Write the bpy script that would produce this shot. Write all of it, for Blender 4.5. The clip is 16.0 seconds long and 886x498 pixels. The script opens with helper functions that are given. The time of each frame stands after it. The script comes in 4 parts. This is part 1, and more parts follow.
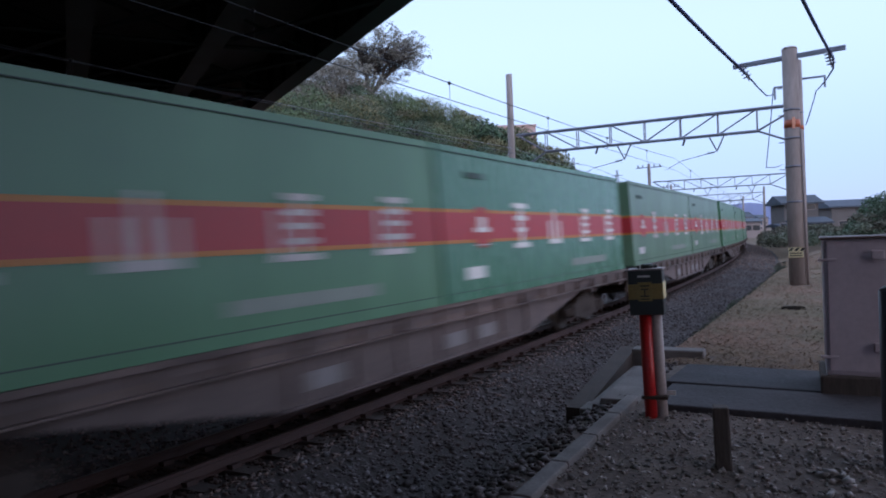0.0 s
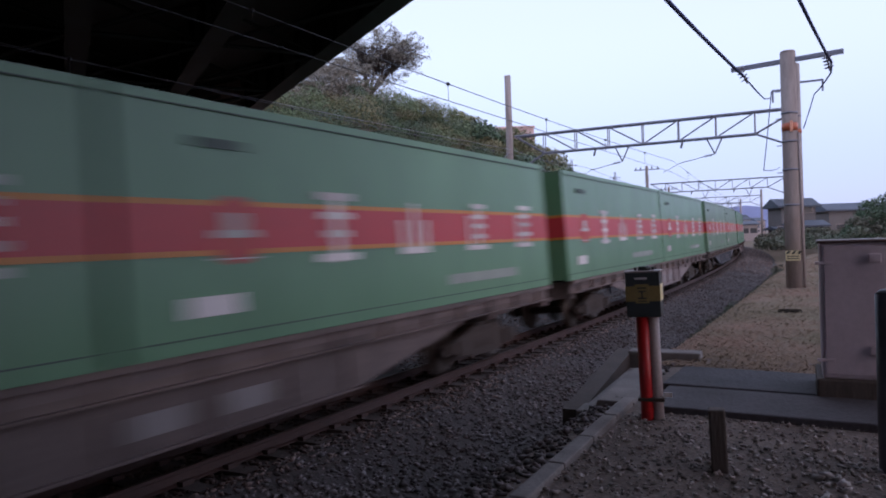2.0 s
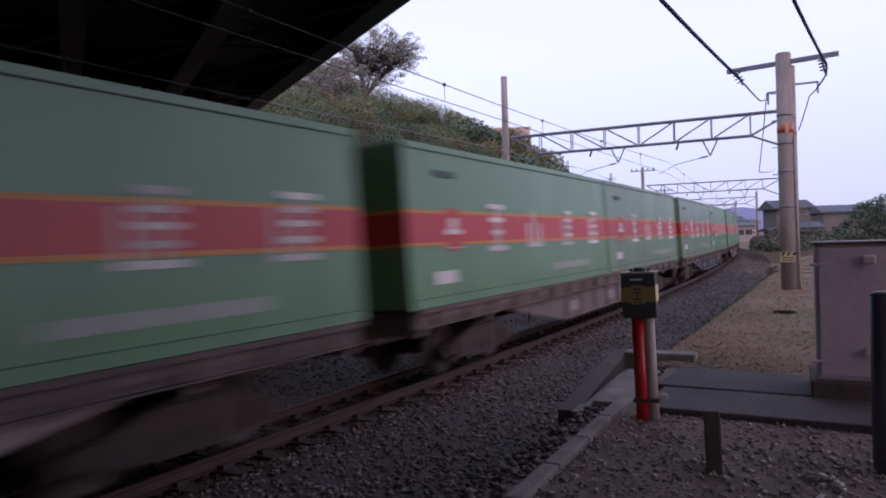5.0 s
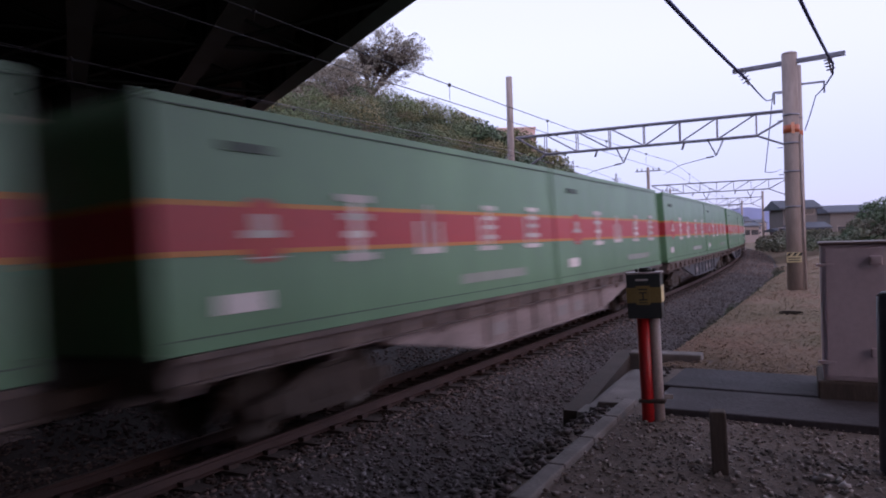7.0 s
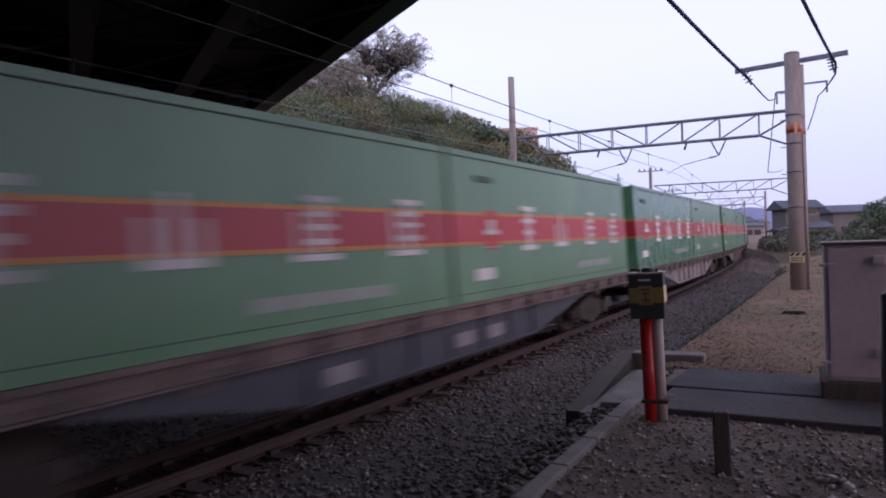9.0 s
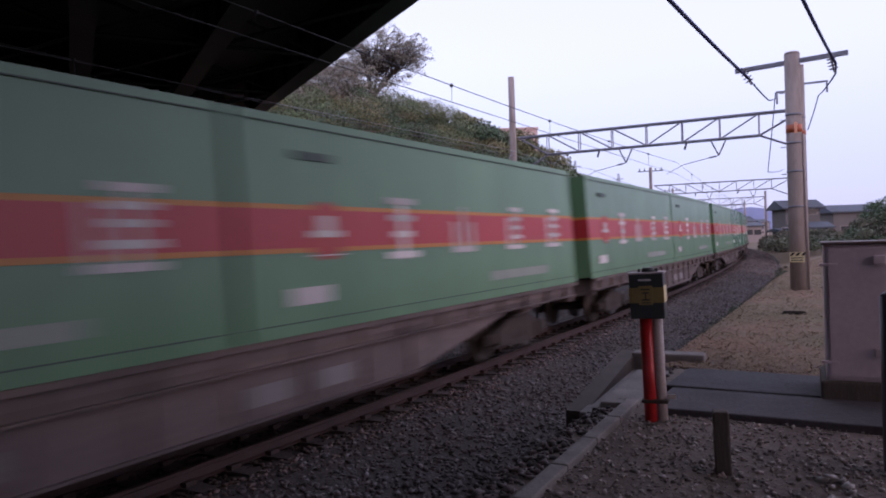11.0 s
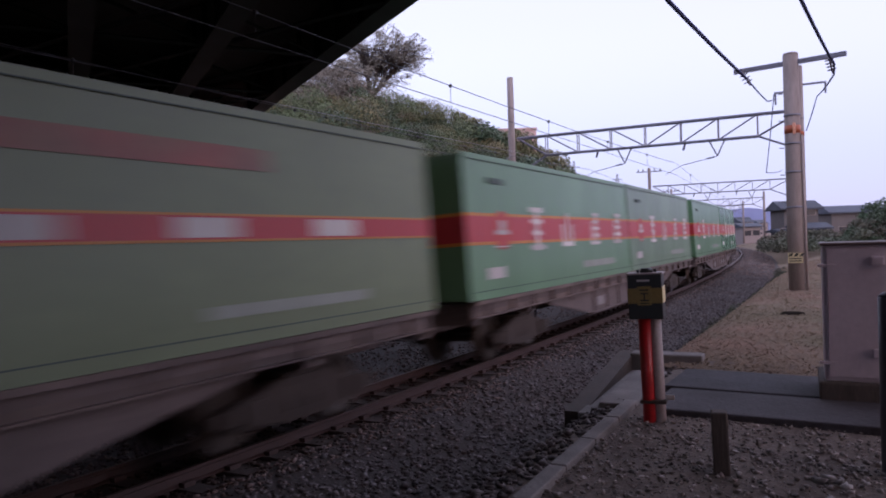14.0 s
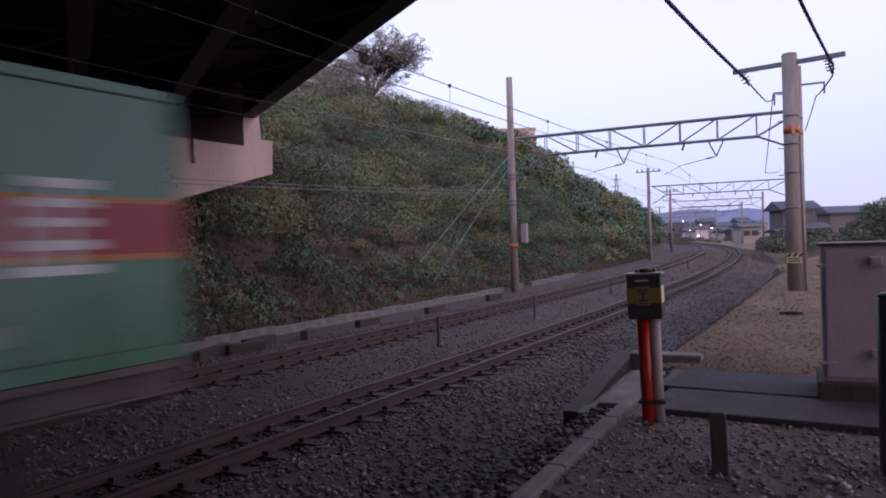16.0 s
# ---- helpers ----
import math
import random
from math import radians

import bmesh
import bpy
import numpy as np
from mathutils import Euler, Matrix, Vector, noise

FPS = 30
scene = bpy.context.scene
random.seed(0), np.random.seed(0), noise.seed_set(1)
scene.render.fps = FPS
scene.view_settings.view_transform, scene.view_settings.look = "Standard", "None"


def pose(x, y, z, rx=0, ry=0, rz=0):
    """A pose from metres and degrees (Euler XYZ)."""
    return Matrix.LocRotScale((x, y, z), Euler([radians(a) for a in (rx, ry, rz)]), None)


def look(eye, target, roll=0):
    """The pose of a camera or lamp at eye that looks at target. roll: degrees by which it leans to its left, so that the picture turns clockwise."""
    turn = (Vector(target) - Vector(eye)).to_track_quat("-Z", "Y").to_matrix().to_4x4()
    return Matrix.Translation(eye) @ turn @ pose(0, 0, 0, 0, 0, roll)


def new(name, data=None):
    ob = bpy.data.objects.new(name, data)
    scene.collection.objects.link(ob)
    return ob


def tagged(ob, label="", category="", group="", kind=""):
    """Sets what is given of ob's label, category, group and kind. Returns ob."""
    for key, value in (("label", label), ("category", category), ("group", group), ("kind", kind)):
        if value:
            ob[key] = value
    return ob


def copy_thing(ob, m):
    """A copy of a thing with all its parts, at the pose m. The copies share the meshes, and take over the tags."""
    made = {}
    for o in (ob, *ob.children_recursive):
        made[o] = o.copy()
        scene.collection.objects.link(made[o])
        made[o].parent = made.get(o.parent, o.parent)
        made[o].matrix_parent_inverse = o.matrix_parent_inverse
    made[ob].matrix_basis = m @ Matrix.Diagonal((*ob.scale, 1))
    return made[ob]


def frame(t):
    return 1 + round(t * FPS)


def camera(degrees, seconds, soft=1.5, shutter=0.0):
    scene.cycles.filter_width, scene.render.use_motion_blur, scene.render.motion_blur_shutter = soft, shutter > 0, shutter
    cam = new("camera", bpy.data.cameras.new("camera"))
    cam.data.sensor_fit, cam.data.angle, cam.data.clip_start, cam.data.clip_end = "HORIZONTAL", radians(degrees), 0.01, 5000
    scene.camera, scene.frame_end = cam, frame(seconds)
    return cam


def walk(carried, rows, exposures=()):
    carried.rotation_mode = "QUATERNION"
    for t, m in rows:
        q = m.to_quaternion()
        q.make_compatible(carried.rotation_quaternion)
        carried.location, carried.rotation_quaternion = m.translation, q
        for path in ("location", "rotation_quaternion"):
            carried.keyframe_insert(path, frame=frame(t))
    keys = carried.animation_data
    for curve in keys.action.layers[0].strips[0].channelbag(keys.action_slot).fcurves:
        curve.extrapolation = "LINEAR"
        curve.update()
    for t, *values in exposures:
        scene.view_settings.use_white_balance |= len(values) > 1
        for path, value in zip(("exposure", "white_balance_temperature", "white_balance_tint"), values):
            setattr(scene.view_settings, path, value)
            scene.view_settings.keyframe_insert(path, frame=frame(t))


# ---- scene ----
FOV = 63.9
EYE = (0.0, 0.0, 2.375)
R = 579.0          # radius of the curve, centre to the left
TRACK_X = -6.694   # centre of the near track abreast of the camera
CANT = 0.095


def aim(yaw, pitch, roll):
    """Camera pose from yaw to the left, pitch up and roll, in radians."""
    cy, sy, cp, sp = math.cos(yaw), math.sin(yaw), math.cos(pitch), math.sin(pitch)
    fwd, right = Vector((-sy * cp, cy * cp, sp)), Vector((cy, sy, 0))
    up = right.cross(fwd)
    r = right * math.cos(roll) + up * math.sin(roll)
    u = up * math.cos(roll) - right * math.sin(roll)
    m = Matrix((r, u, -fwd)).transposed().to_4x4()
    m.translation = EYE
    return m


cam = camera(FOV, 16.0, soft=1.9, shutter=0.58)
CAMERA_ROWS = [(0.0, 0.54313, -0.01352, -0.03994), (0.5, 0.5422, -0.01325, -0.03897), (1.0, 0.54041, -0.01283, -0.03612), (1.5, 0.53961, -0.01245, -0.03535), (2.0, 0.53968, -0.01243, -0.03364), (2.5, 0.53489, -0.01252, -0.032), (3.0, 0.53269, -0.01211, -0.03162), (3.5, 0.53158, -0.01202, -0.03092), (4.0, 0.53195, -0.01188, -0.03059), (6.5, 0.53937, -0.01135, -0.03155), (7.0, 0.54104, -0.01103, -0.03117), (7.5, 0.54072, -0.01055, -0.03183), (8.0, 0.5405, -0.01068, -0.03185), (8.5, 0.54224, -0.01078, -0.03196), (9.0, 0.54426, -0.01039, -0.03244), (11.5, 0.54439, -0.01048, -0.0325), (12.0, 0.54457, -0.01043, -0.03218), (12.5, 0.54449, -0.0104, -0.03209), (13.0, 0.54427, -0.01045, -0.03198), (13.5, 0.54323, -0.01024, -0.03166), (14.0, 0.54257, -0.01, -0.03166), (14.5, 0.54243, -0.01028, -0.03163), (15.0, 0.54168, -0.01011, -0.03189), (15.5, 0.5417, -0.01002, -0.03223), (16.0, 0.54116, -0.01028, -0.03063)]
walk(cam, [(t, aim(a, b, c)) for t, a, b, c in CAMERA_ROWS],
     exposures=[(0.0, 1.15, 5650, 3.0), (1.2, 1.16, 5950, 9.0), (2.6, 1.18, 6330, 17.0), (3.5, 1.19, 6480, 22.0), (5.0, 1.19, 6600, 24.0), (16.0, 1.19, 6600, 24.0)])

# ---------------- world and light ----------------
world = bpy.data.worlds.new("dusk_sky")
scene.world = world
world.use_nodes = True
wn = world.node_tree.nodes
sky = wn.new("ShaderNodeTexSky")
sky.sky_type = "NISHITA"
sky.sun_disc = False
sky.sun_elevation = radians(16.0)
sky.sun_rotation = radians(104)
sky.air_density, sky.dust_density, sky.ozone_density = 1.0, 0.6, 2.5
wn["Background"].inputs["Strength"].default_value = 0.15
veil = wn.new("ShaderNodeMix")  # thin even cloud over the clear dusk sky
veil.data_type = "RGBA"
veil.inputs["Factor"].default_value = 0.86
tint_ = wn.new("ShaderNodeMix")  # deeper violet towards the horizon
tint_.data_type = "RGBA"
tint_.inputs["A"].default_value = (1.62, 1.80, 3.05, 1)
tint_.inputs["B"].default_value = (2.66, 2.9, 3.78, 1)
where = wn.new("ShaderNodeTexCoord")
height = wn.new("ShaderNodeSeparateXYZ")
rise_ = wn.new("ShaderNodeMapRange")
rise_.interpolation_type = "SMOOTHSTEP"
rise_.inputs["From Min"].default_value = -0.02
rise_.inputs["From Max"].default_value = 0.27
world.node_tree.links.new(where.outputs["Generated"], height.inputs[0])
world.node_tree.links.new(height.outputs["Z"], rise_.inputs["Value"])
world.node_tree.links.new(rise_.outputs["Result"], tint_.inputs["Factor"])
world.node_tree.links.new(tint_.outputs["Result"], veil.inputs["B"])
world.node_tree.links.new(sky.outputs["Color"], veil.inputs["A"])
world.node_tree.links.new(veil.outputs["Result"], wn["Background"].inputs["Color"])
sun_data = bpy.data.lights.new("sun", "SUN")
sun_data.energy, sun_data.angle, sun_data.color = 0.34, radians(60), (1.0, 0.60, 0.46)
sun = new("sun", sun_data)
sun.matrix_world = look((60, -15, 18), (0, 0, 0))


# ---------------- materials ----------------
def material(name, base, rough=0.7, metal=0.0, vary=0.25, scale=3.0, fine=40.0, bump=0.2, tint=None, spec=0.5,
             per_object=0.0, island=0.0, streak=(1, 1, 1), emit=0.0):
    """A surface with colour variation at two scales, roughness wear and fine relief."""
    m = bpy.data.materials.new(name)
    m.use_nodes = True
    nt = m.node_tree
    n, l = nt.nodes, nt.links
    b = n["Principled BSDF"]
    tc = n.new("ShaderNodeTexCoord")
    mp = n.new("ShaderNodeMapping")
    mp.inputs["Scale"].default_value = streak
    l.new(tc.outputs["Object"], mp.inputs["Vector"])
    big, small = n.new("ShaderNodeTexNoise"), n.new("ShaderNodeTexNoise")
    big.inputs["Scale"].default_value, small.inputs["Scale"].default_value = scale, fine
    big.inputs["Detail"].default_value, small.inputs["Detail"].default_value = 4, 6
    for t in (big, small):
        l.new(mp.outputs["Vector"], t.inputs["Vector"])
    mix = n.new("ShaderNodeMix")
    mix.data_type = "RGBA"
    tint = tint or tuple(c * (1 - vary) for c in base)
    mix.inputs["A"].default_value, mix.inputs["B"].default_value = (*base, 1), (*tint, 1)
    ramp = n.new("ShaderNodeMapRange")
    ramp.inputs["From Min"].default_value, ramp.inputs["From Max"].default_value = 0.35, 0.68
    l.new(big.outputs["Fac"], ramp.inputs["Value"])
    l.new(ramp.outputs["Result"], mix.inputs["Factor"])
    hsv = n.new("ShaderNodeHueSaturation")
    l.new(mix.outputs["Result"], hsv.inputs["Color"])
    val = n.new("ShaderNodeMapRange")
    val.inputs["To Min"].default_value, val.inputs["To Max"].default_value = 1 - vary, 1 + vary
    val.inputs["From Min"].default_value, val.inputs["From Max"].default_value = 0.25, 0.75
    l.new(small.outputs["Fac"], val.inputs["Value"])
    out = val.outputs["Result"]
    if per_object or island:
        info = n.new("ShaderNodeNewGeometry" if island else "ShaderNodeObjectInfo")
        k = n.new("ShaderNodeMapRange")
        a = island or per_object
        k.inputs["To Min"].default_value, k.inputs["To Max"].default_value = 1 - a, 1 + a
        l.new(info.outputs["Random Per Island" if island else "Random"], k.inputs["Value"])
        mul = n.new("ShaderNodeMath")
        mul.operation = "MULTIPLY"
        l.new(out, mul.inputs[0])
        l.new(k.outputs["Result"], mul.inputs[1])
        out = mul.outputs[0]
    l.new(out, hsv.inputs["Value"])
    l.new(hsv.outputs["Color"], b.inputs["Base Color"])
    rr = n.new("ShaderNodeMapRange")
    rr.inputs["To Min"].default_value, rr.inputs["To Max"].default_value = max(0.05, rough - 0.12), min(1, rough + 0.12)
    l.new(small.outputs["Fac"], rr.inputs["Value"])
    l.new(rr.outputs["Result"], b.inputs["Roughness"])
    b.inputs["Metallic"].default_value = metal
    b.inputs["Specular IOR Level"].default_value = spec
    if bump:
        bp = n.new("ShaderNodeBump")
        bp.inputs["Strength"].default_value, bp.inputs["Distance"].default_value = bump, 0.02
        l.new(small.outputs["Fac"], bp.inputs["Height"])
        l.new(bp.outputs["Normal"], b.inputs["Normal"])
    if emit:
        b.inputs["Emission Color"].default_value = (*base, 1)
        b.inputs["Emission Strength"].default_value = emit
    return m


GREEN = material("container_green", (0.122, 0.250, 0.136), 0.34, spec=0.5, vary=0.08, scale=0.8, fine=6, bump=0.03, tint=(0.095, 0.20, 0.107), per_object=0.02, streak=(1, 1, 0.3))
GREEN_FADED = material("container_green_faded", (0.160, 0.255, 0.160), 0.36, spec=0.5, vary=0.1, scale=0.7, fine=6, bump=0.03, tint=(0.105, 0.175, 0.105), per_object=0.02, streak=(1, 1, 0.3))
GREEN_FRESH = material("container_green_fresh", (0.082, 0.205, 0.12), 0.28, vary=0.06, scale=0.8, fine=6, bump=0.03, tint=(0.076, 0.20, 0.115), per_object=0.02, streak=(1, 1, 0.3))
WHITE_FRESH = material("mark_white_fresh", (0.78, 0.75, 0.72), 0.45, vary=0.06, scale=2, bump=0.0)
OLIVE = material("container_olive", (0.155, 0.195, 0.108), 0.4, vary=0.1, scale=0.8, fine=6, bump=0.03)
RED = material("band_red", (0.42, 0.032, 0.04), 0.42, vary=0.1, scale=1.0, fine=8, bump=0.03, per_object=0.1)
ORANGE = material("stripe_orange", (0.50, 0.19, 0.035), 0.45, vary=0.1, bump=0.0)
WHITE = material("mark_white", (0.56, 0.52, 0.51), 0.5, vary=0.12, scale=2, bump=0.0, per_object=0.25)
MARK_FADED = material("mark_red_faded", (0.30, 0.09, 0.075), 0.5, vary=0.25, scale=1.5, fine=6, bump=0.0, tint=(0.20, 0.12, 0.085))
MARK_RED = material("mark_red", (0.42, 0.05, 0.045), 0.5, vary=0.1, bump=0.0)
LETTERING = material("lettering_pale", (0.27, 0.30, 0.26), 0.5, vary=0.2, scale=2, bump=0.0)
DARKMARK = material("mark_grey", (0.05, 0.08, 0.065), 0.6, vary=0.1, bump=0.0)
FRAME_BROWN = material("wagon_brown", (0.145, 0.108, 0.102), 0.75, vary=0.3, scale=2, fine=15, bump=0.1, per_object=0.2)
FRAME_PALE = material("wagon_pale", (0.27, 0.215, 0.215), 0.7, vary=0.3, scale=1.2, fine=15, bump=0.1, per_object=0.15, tint=(0.15, 0.115, 0.11))
FRAME_GREY = material("wagon_grey", (0.06, 0.06, 0.074), 0.6, vary=0.25, scale=2, fine=15, bump=0.1, per_object=0.2)
SILL = material("sill_worn", (0.15, 0.105, 0.09), 0.6, vary=0.3, scale=1.2, fine=12, bump=0.08, tint=(0.06, 0.04, 0.035), per_object=0.25)
STENCIL = material("stencil_pale", (0.24, 0.215, 0.215), 0.6, vary=0.2, scale=3, bump=0.0)
RUSTY = material("bogie_rust", (0.05, 0.034, 0.027), 0.8, vary=0.3, scale=5, fine=30, bump=0.2)
WHEEL = material("wheel_steel", (0.09, 0.07, 0.06), 0.55, metal=0.6, vary=0.25, bump=0.1)
RAIL = material("rail_rust", (0.062, 0.030, 0.025), 0.65, vary=0.3, scale=2, fine=60, bump=0.2)
RAILTOP = material("rail_head_steel", (0.13, 0.095, 0.085), 0.5, metal=0.9, vary=0.15, bump=0.05)
SLEEPER = material("sleeper_concrete", (0.065, 0.047, 0.042), 0.9, vary=0.3, scale=4, fine=50, bump=0.4, per_object=0.25)
BALLAST = material("ballast", (0.050, 0.041, 0.041), 0.9, vary=0.5, scale=1.2, fine=26, bump=1.0, tint=(0.045, 0.032, 0.029))
STONE = material("ballast_stone", (0.118, 0.104, 0.108), 0.85, vary=0.2, scale=0.7, fine=30, bump=0.3, island=0.6, tint=(0.092, 0.070, 0.066))
BROWN_STONE = material("brown_stone", (0.15, 0.112, 0.103), 0.85, vary=0.2, scale=0.7, fine=30, bump=0.3, island=0.6, tint=(0.11, 0.07, 0.06))
RUST_STONE = material("rust_dusted_stone", (0.055, 0.034, 0.028), 0.9, vary=0.25, scale=0.7, fine=30, bump=0.3, island=0.5, tint=(0.04, 0.024, 0.02))
RUST_BED = material("rust_dusted_ballast", (0.03, 0.019, 0.016), 0.95, vary=0.4, scale=1.2, fine=26, bump=1.0)
GRAVEL = material("gravel_stone", (0.25, 0.215, 0.202), 0.85, vary=0.2, scale=0.7, fine=30, bump=0.3, island=0.6)
PALE_ROCK = material("pale_rock", (0.36, 0.33, 0.32), 0.85, vary=0.2, scale=3, fine=30, bump=0.4, island=0.4)
DIRT = material("dirt", (0.155, 0.118, 0.100), 0.95, vary=0.4, scale=2.2, fine=25, bump=0.8, tint=(0.09, 0.065, 0.054))
GRASSY = material("dry_grass_ground", (0.18, 0.118, 0.082), 0.95, vary=0.3, scale=0.9, fine=18, bump=0.8, tint=(0.13, 0.105, 0.06))
BLADE = material("grass_blade", (0.225, 0.145, 0.105), 0.9, vary=0.2, scale=0.45, fine=10, bump=0.0, tint=(0.15, 0.12, 0.075), island=0.16)
HILLSOIL = material("hill_soil", (0.07, 0.05, 0.038), 0.95, vary=0.4, scale=0.5, fine=8, bump=0.8)
LEAF = material("shrub_leaf", (0.115, 0.172, 0.078), 0.65, vary=0.3, scale=0.22, fine=2.0, bump=0.0, tint=(0.115, 0.135, 0.068), island=0.35)
LEAF_YELLOW = material("shrub_leaf_yellow", (0.165, 0.145, 0.068), 0.65, vary=0.25, scale=0.3, fine=2.0, bump=0.0, tint=(0.105, 0.12, 0.05), island=0.35)
LEAF_DARK = material("shrub_leaf_dark", (0.06, 0.108, 0.056), 0.55, vary=0.25, scale=0.3, fine=2.0, bump=0.0, tint=(0.045, 0.07, 0.035), island=0.5)
# leaf colour lightened in place of sky light shining through the leaves
LEAF_TREE = material("tree_leaf", (0.21, 0.19, 0.155), 0.6, vary=0.2, scale=0.5, fine=3, bump=0.0, island=0.4)
BARK = material("bark", (0.08, 0.06, 0.05), 0.9, vary=0.3, scale=4, fine=30, bump=0.6)
CONCRETE = material("concrete", (0.20, 0.182, 0.175), 0.9, vary=0.2, scale=2.5, fine=40, bump=0.3, tint=(0.12, 0.105, 0.10))
LID = material("trough_lid_concrete", (0.062, 0.055, 0.063), 0.9, vary=0.3, scale=1.8, fine=25, bump=0.5, tint=(0.038, 0.033, 0.037))
ABUT = material("abutment_concrete", (0.50, 0.37, 0.33), 0.9, vary=0.12, scale=0.8, fine=20, bump=0.2, tint=(0.40, 0.30, 0.25), streak=(1, 1, 0.15))
POLE = material("pole_concrete", (0.34, 0.285, 0.27), 0.85, vary=0.12, scale=3, fine=30, bump=0.2, tint=(0.21, 0.17, 0.155), streak=(1, 1, 0.2))
STEEL = material("galvanised_steel", (0.22, 0.22, 0.27), 0.5, metal=0.4, vary=0.2, bump=0.05)
GIRDER = material("bridge_paint", (0.022, 0.026, 0.025), 0.7, vary=0.3, scale=1, fine=12, bump=0.1, tint=(0.014, 0.013, 0.012))
WIRE = material("wire", (0.05, 0.05, 0.06), 0.5, metal=0.5, vary=0.1, bump=0.0)
CABLE = material("cable_blue", (0.045, 0.052, 0.125), 0.85, spec=0.15, vary=0.1, bump=0.0)
PORCELAIN = material("porcelain", (0.12, 0.11, 0.14), 0.25, vary=0.1, bump=0.0)
POST_RED = material("post_red", (0.42, 0.014, 0.016), 0.4, vary=0.15, scale=6, bump=0.05)
POST_GREY = material("post_grey", (0.34, 0.28, 0.27), 0.5, vary=0.15, scale=6, bump=0.05)
BOX_BLACK = material("box_black", (0.018, 0.022, 0.02), 0.45, vary=0.2, scale=6, bump=0.05)
BOX_YELLOW = material("box_yellow", (0.27, 0.19, 0.05), 0.5, vary=0.12, scale=6, bump=0.05)
BOX_PALE = material("box_pale_yellow", (0.8, 0.68, 0.36), 0.5, vary=0.1, bump=0.0)
CABINET = material("cabinet_paint", (0.55, 0.455, 0.495), 0.55, vary=0.08, scale=2, fine=20, bump=0.06)
BROWN_EDGE = material("cabinet_edge", (0.12, 0.075, 0.07), 0.6, vary=0.2, bump=0.05)
BROWN_POST = material("post_brown", (0.10, 0.078, 0.068), 0.85, vary=0.25, scale=8, fine=60, bump=0.3, streak=(1, 1, 0.2))
DARK_POST = material("post_dark", (0.07, 0.065, 0.08), 0.5, vary=0.2, bump=0.05)
REFLECT = material("orange_reflector", (0.45, 0.11, 0.05), 0.35, vary=0.15, bump=0.0)
ROOF = material("roof_tile", (0.055, 0.065, 0.09), 0.6, vary=0.2, scale=1, fine=8, bump=0.3, per_object=0.3)
PLASTER = material("house_wall", (0.17, 0.15, 0.145), 0.9, vary=0.12, scale=0.6, fine=10, bump=0.1, per_object=0.25)
PINK = material("pink_wall", (0.78, 0.54, 0.50), 0.9, vary=0.08, scale=0.4, bump=0.05)
GLASS = material("window_glass", (0.03, 0.035, 0.045), 0.12, vary=0.1, bump=0.0)
LAMPGLOW = material("lamp_glow", (1.0, 0.75, 0.5), 0.5, vary=0.0, bump=0.0, emit=6.0)
# pale blue of distance haze is painted into the ridge's base colour
MOUNTAIN = material("far_mountain_haze", (0.31, 0.36, 0.60), 1.0, vary=0.08, scale=0.002, fine=0.01, bump=0.0, spec=0.0)
STRIPE_SIGN = material("sign_yellow", (0.6, 0.5, 0.3), 0.5, vary=0.1, bump=0.0)


# ---------------- helpers ----------------
def at(off, s, z=0.0):
    """World point at an offset to the right of the near track's centre and a length along it."""
    a = s / R
    return Vector(((R + off) * math.cos(a) - R + TRACK_X, (R + off) * math.sin(a), z))


def on_track(off, s, z=0.0, turn=0.0):
    """Upright pose on the curve: local y runs along the track."""
    p = at(off, s, z)
    return Matrix.Translation(p) @ Matrix.Rotation(s / R + turn, 4, "Z")


def mesh_of(bm, name, mats):
    me = bpy.data.meshes.new(name)
    bm.to_mesh(me)
    bm.free()
    for m in mats if isinstance(mats, (list, tuple)) else [mats]:
        me.materials.append(m)
    return me


def part(name, bm, mat, parent=None, label="", m=None):
    ob = new(name, mesh_of(bm, name, mat) if isinstance(bm, bmesh.types.BMesh) else bm)
    if parent:
        ob.parent = parent
    if m is not None:
        ob.matrix_basis = m
    if label:
        ob["label"] = label
    return ob


def thing(name, label, category, m=None, group="", kind=""):
    ob = new(name)
    ob.empty_display_size = 0.2
    if m is not None:
        ob.matrix_basis = m
    return tagged(ob, label, category, group, kind)


def box(x0, x1, y0, y1, z0, z1, bevel=0.0, bm=None, mat=0):
    bm = bm or bmesh.new()
    r = bmesh.ops.create_cube(bm, size=1)
    vs = r["verts"]
    for v in vs:
        v.co = Vector(((x0 + x1) / 2 + v.co.x * (x1 - x0), (y0 + y1) / 2 + v.co.y * (y1 - y0), (z0 + z1) / 2 + v.co.z * (z1 - z0)))
    fs = {f for v in vs for f in v.link_faces}
    for f in fs:
        f.material_index = mat
    if bevel:
        es = list({e for v in vs for e in v.link_edges})
        bmesh.ops.bevel(bm, geom=es, offset=bevel, segments=2, affect="EDGES", profile=0.5)
    return bm


def tube(a, b, r0, r1=None, n=10, bm=None, caps=True, mat=0):
    """A tapered round bar from a to b."""
    bm = bm or bmesh.new()
    a, b = Vector(a), Vector(b)
    d = b - a
    q = d.to_track_quat("Z", "Y").to_matrix().to_4x4()
    r = bmesh.ops.create_cone(bm, cap_ends=caps, segments=n, radius1=r0, radius2=r0 if r1 is None else r1, depth=d.length,
                              matrix=Matrix.Translation((a + b) / 2) @ q)
    for f in {f for v in r["verts"] for f in v.link_faces}:
        f.material_index = mat
        f.smooth = n > 6 and len(f.verts) == 4
    return bm


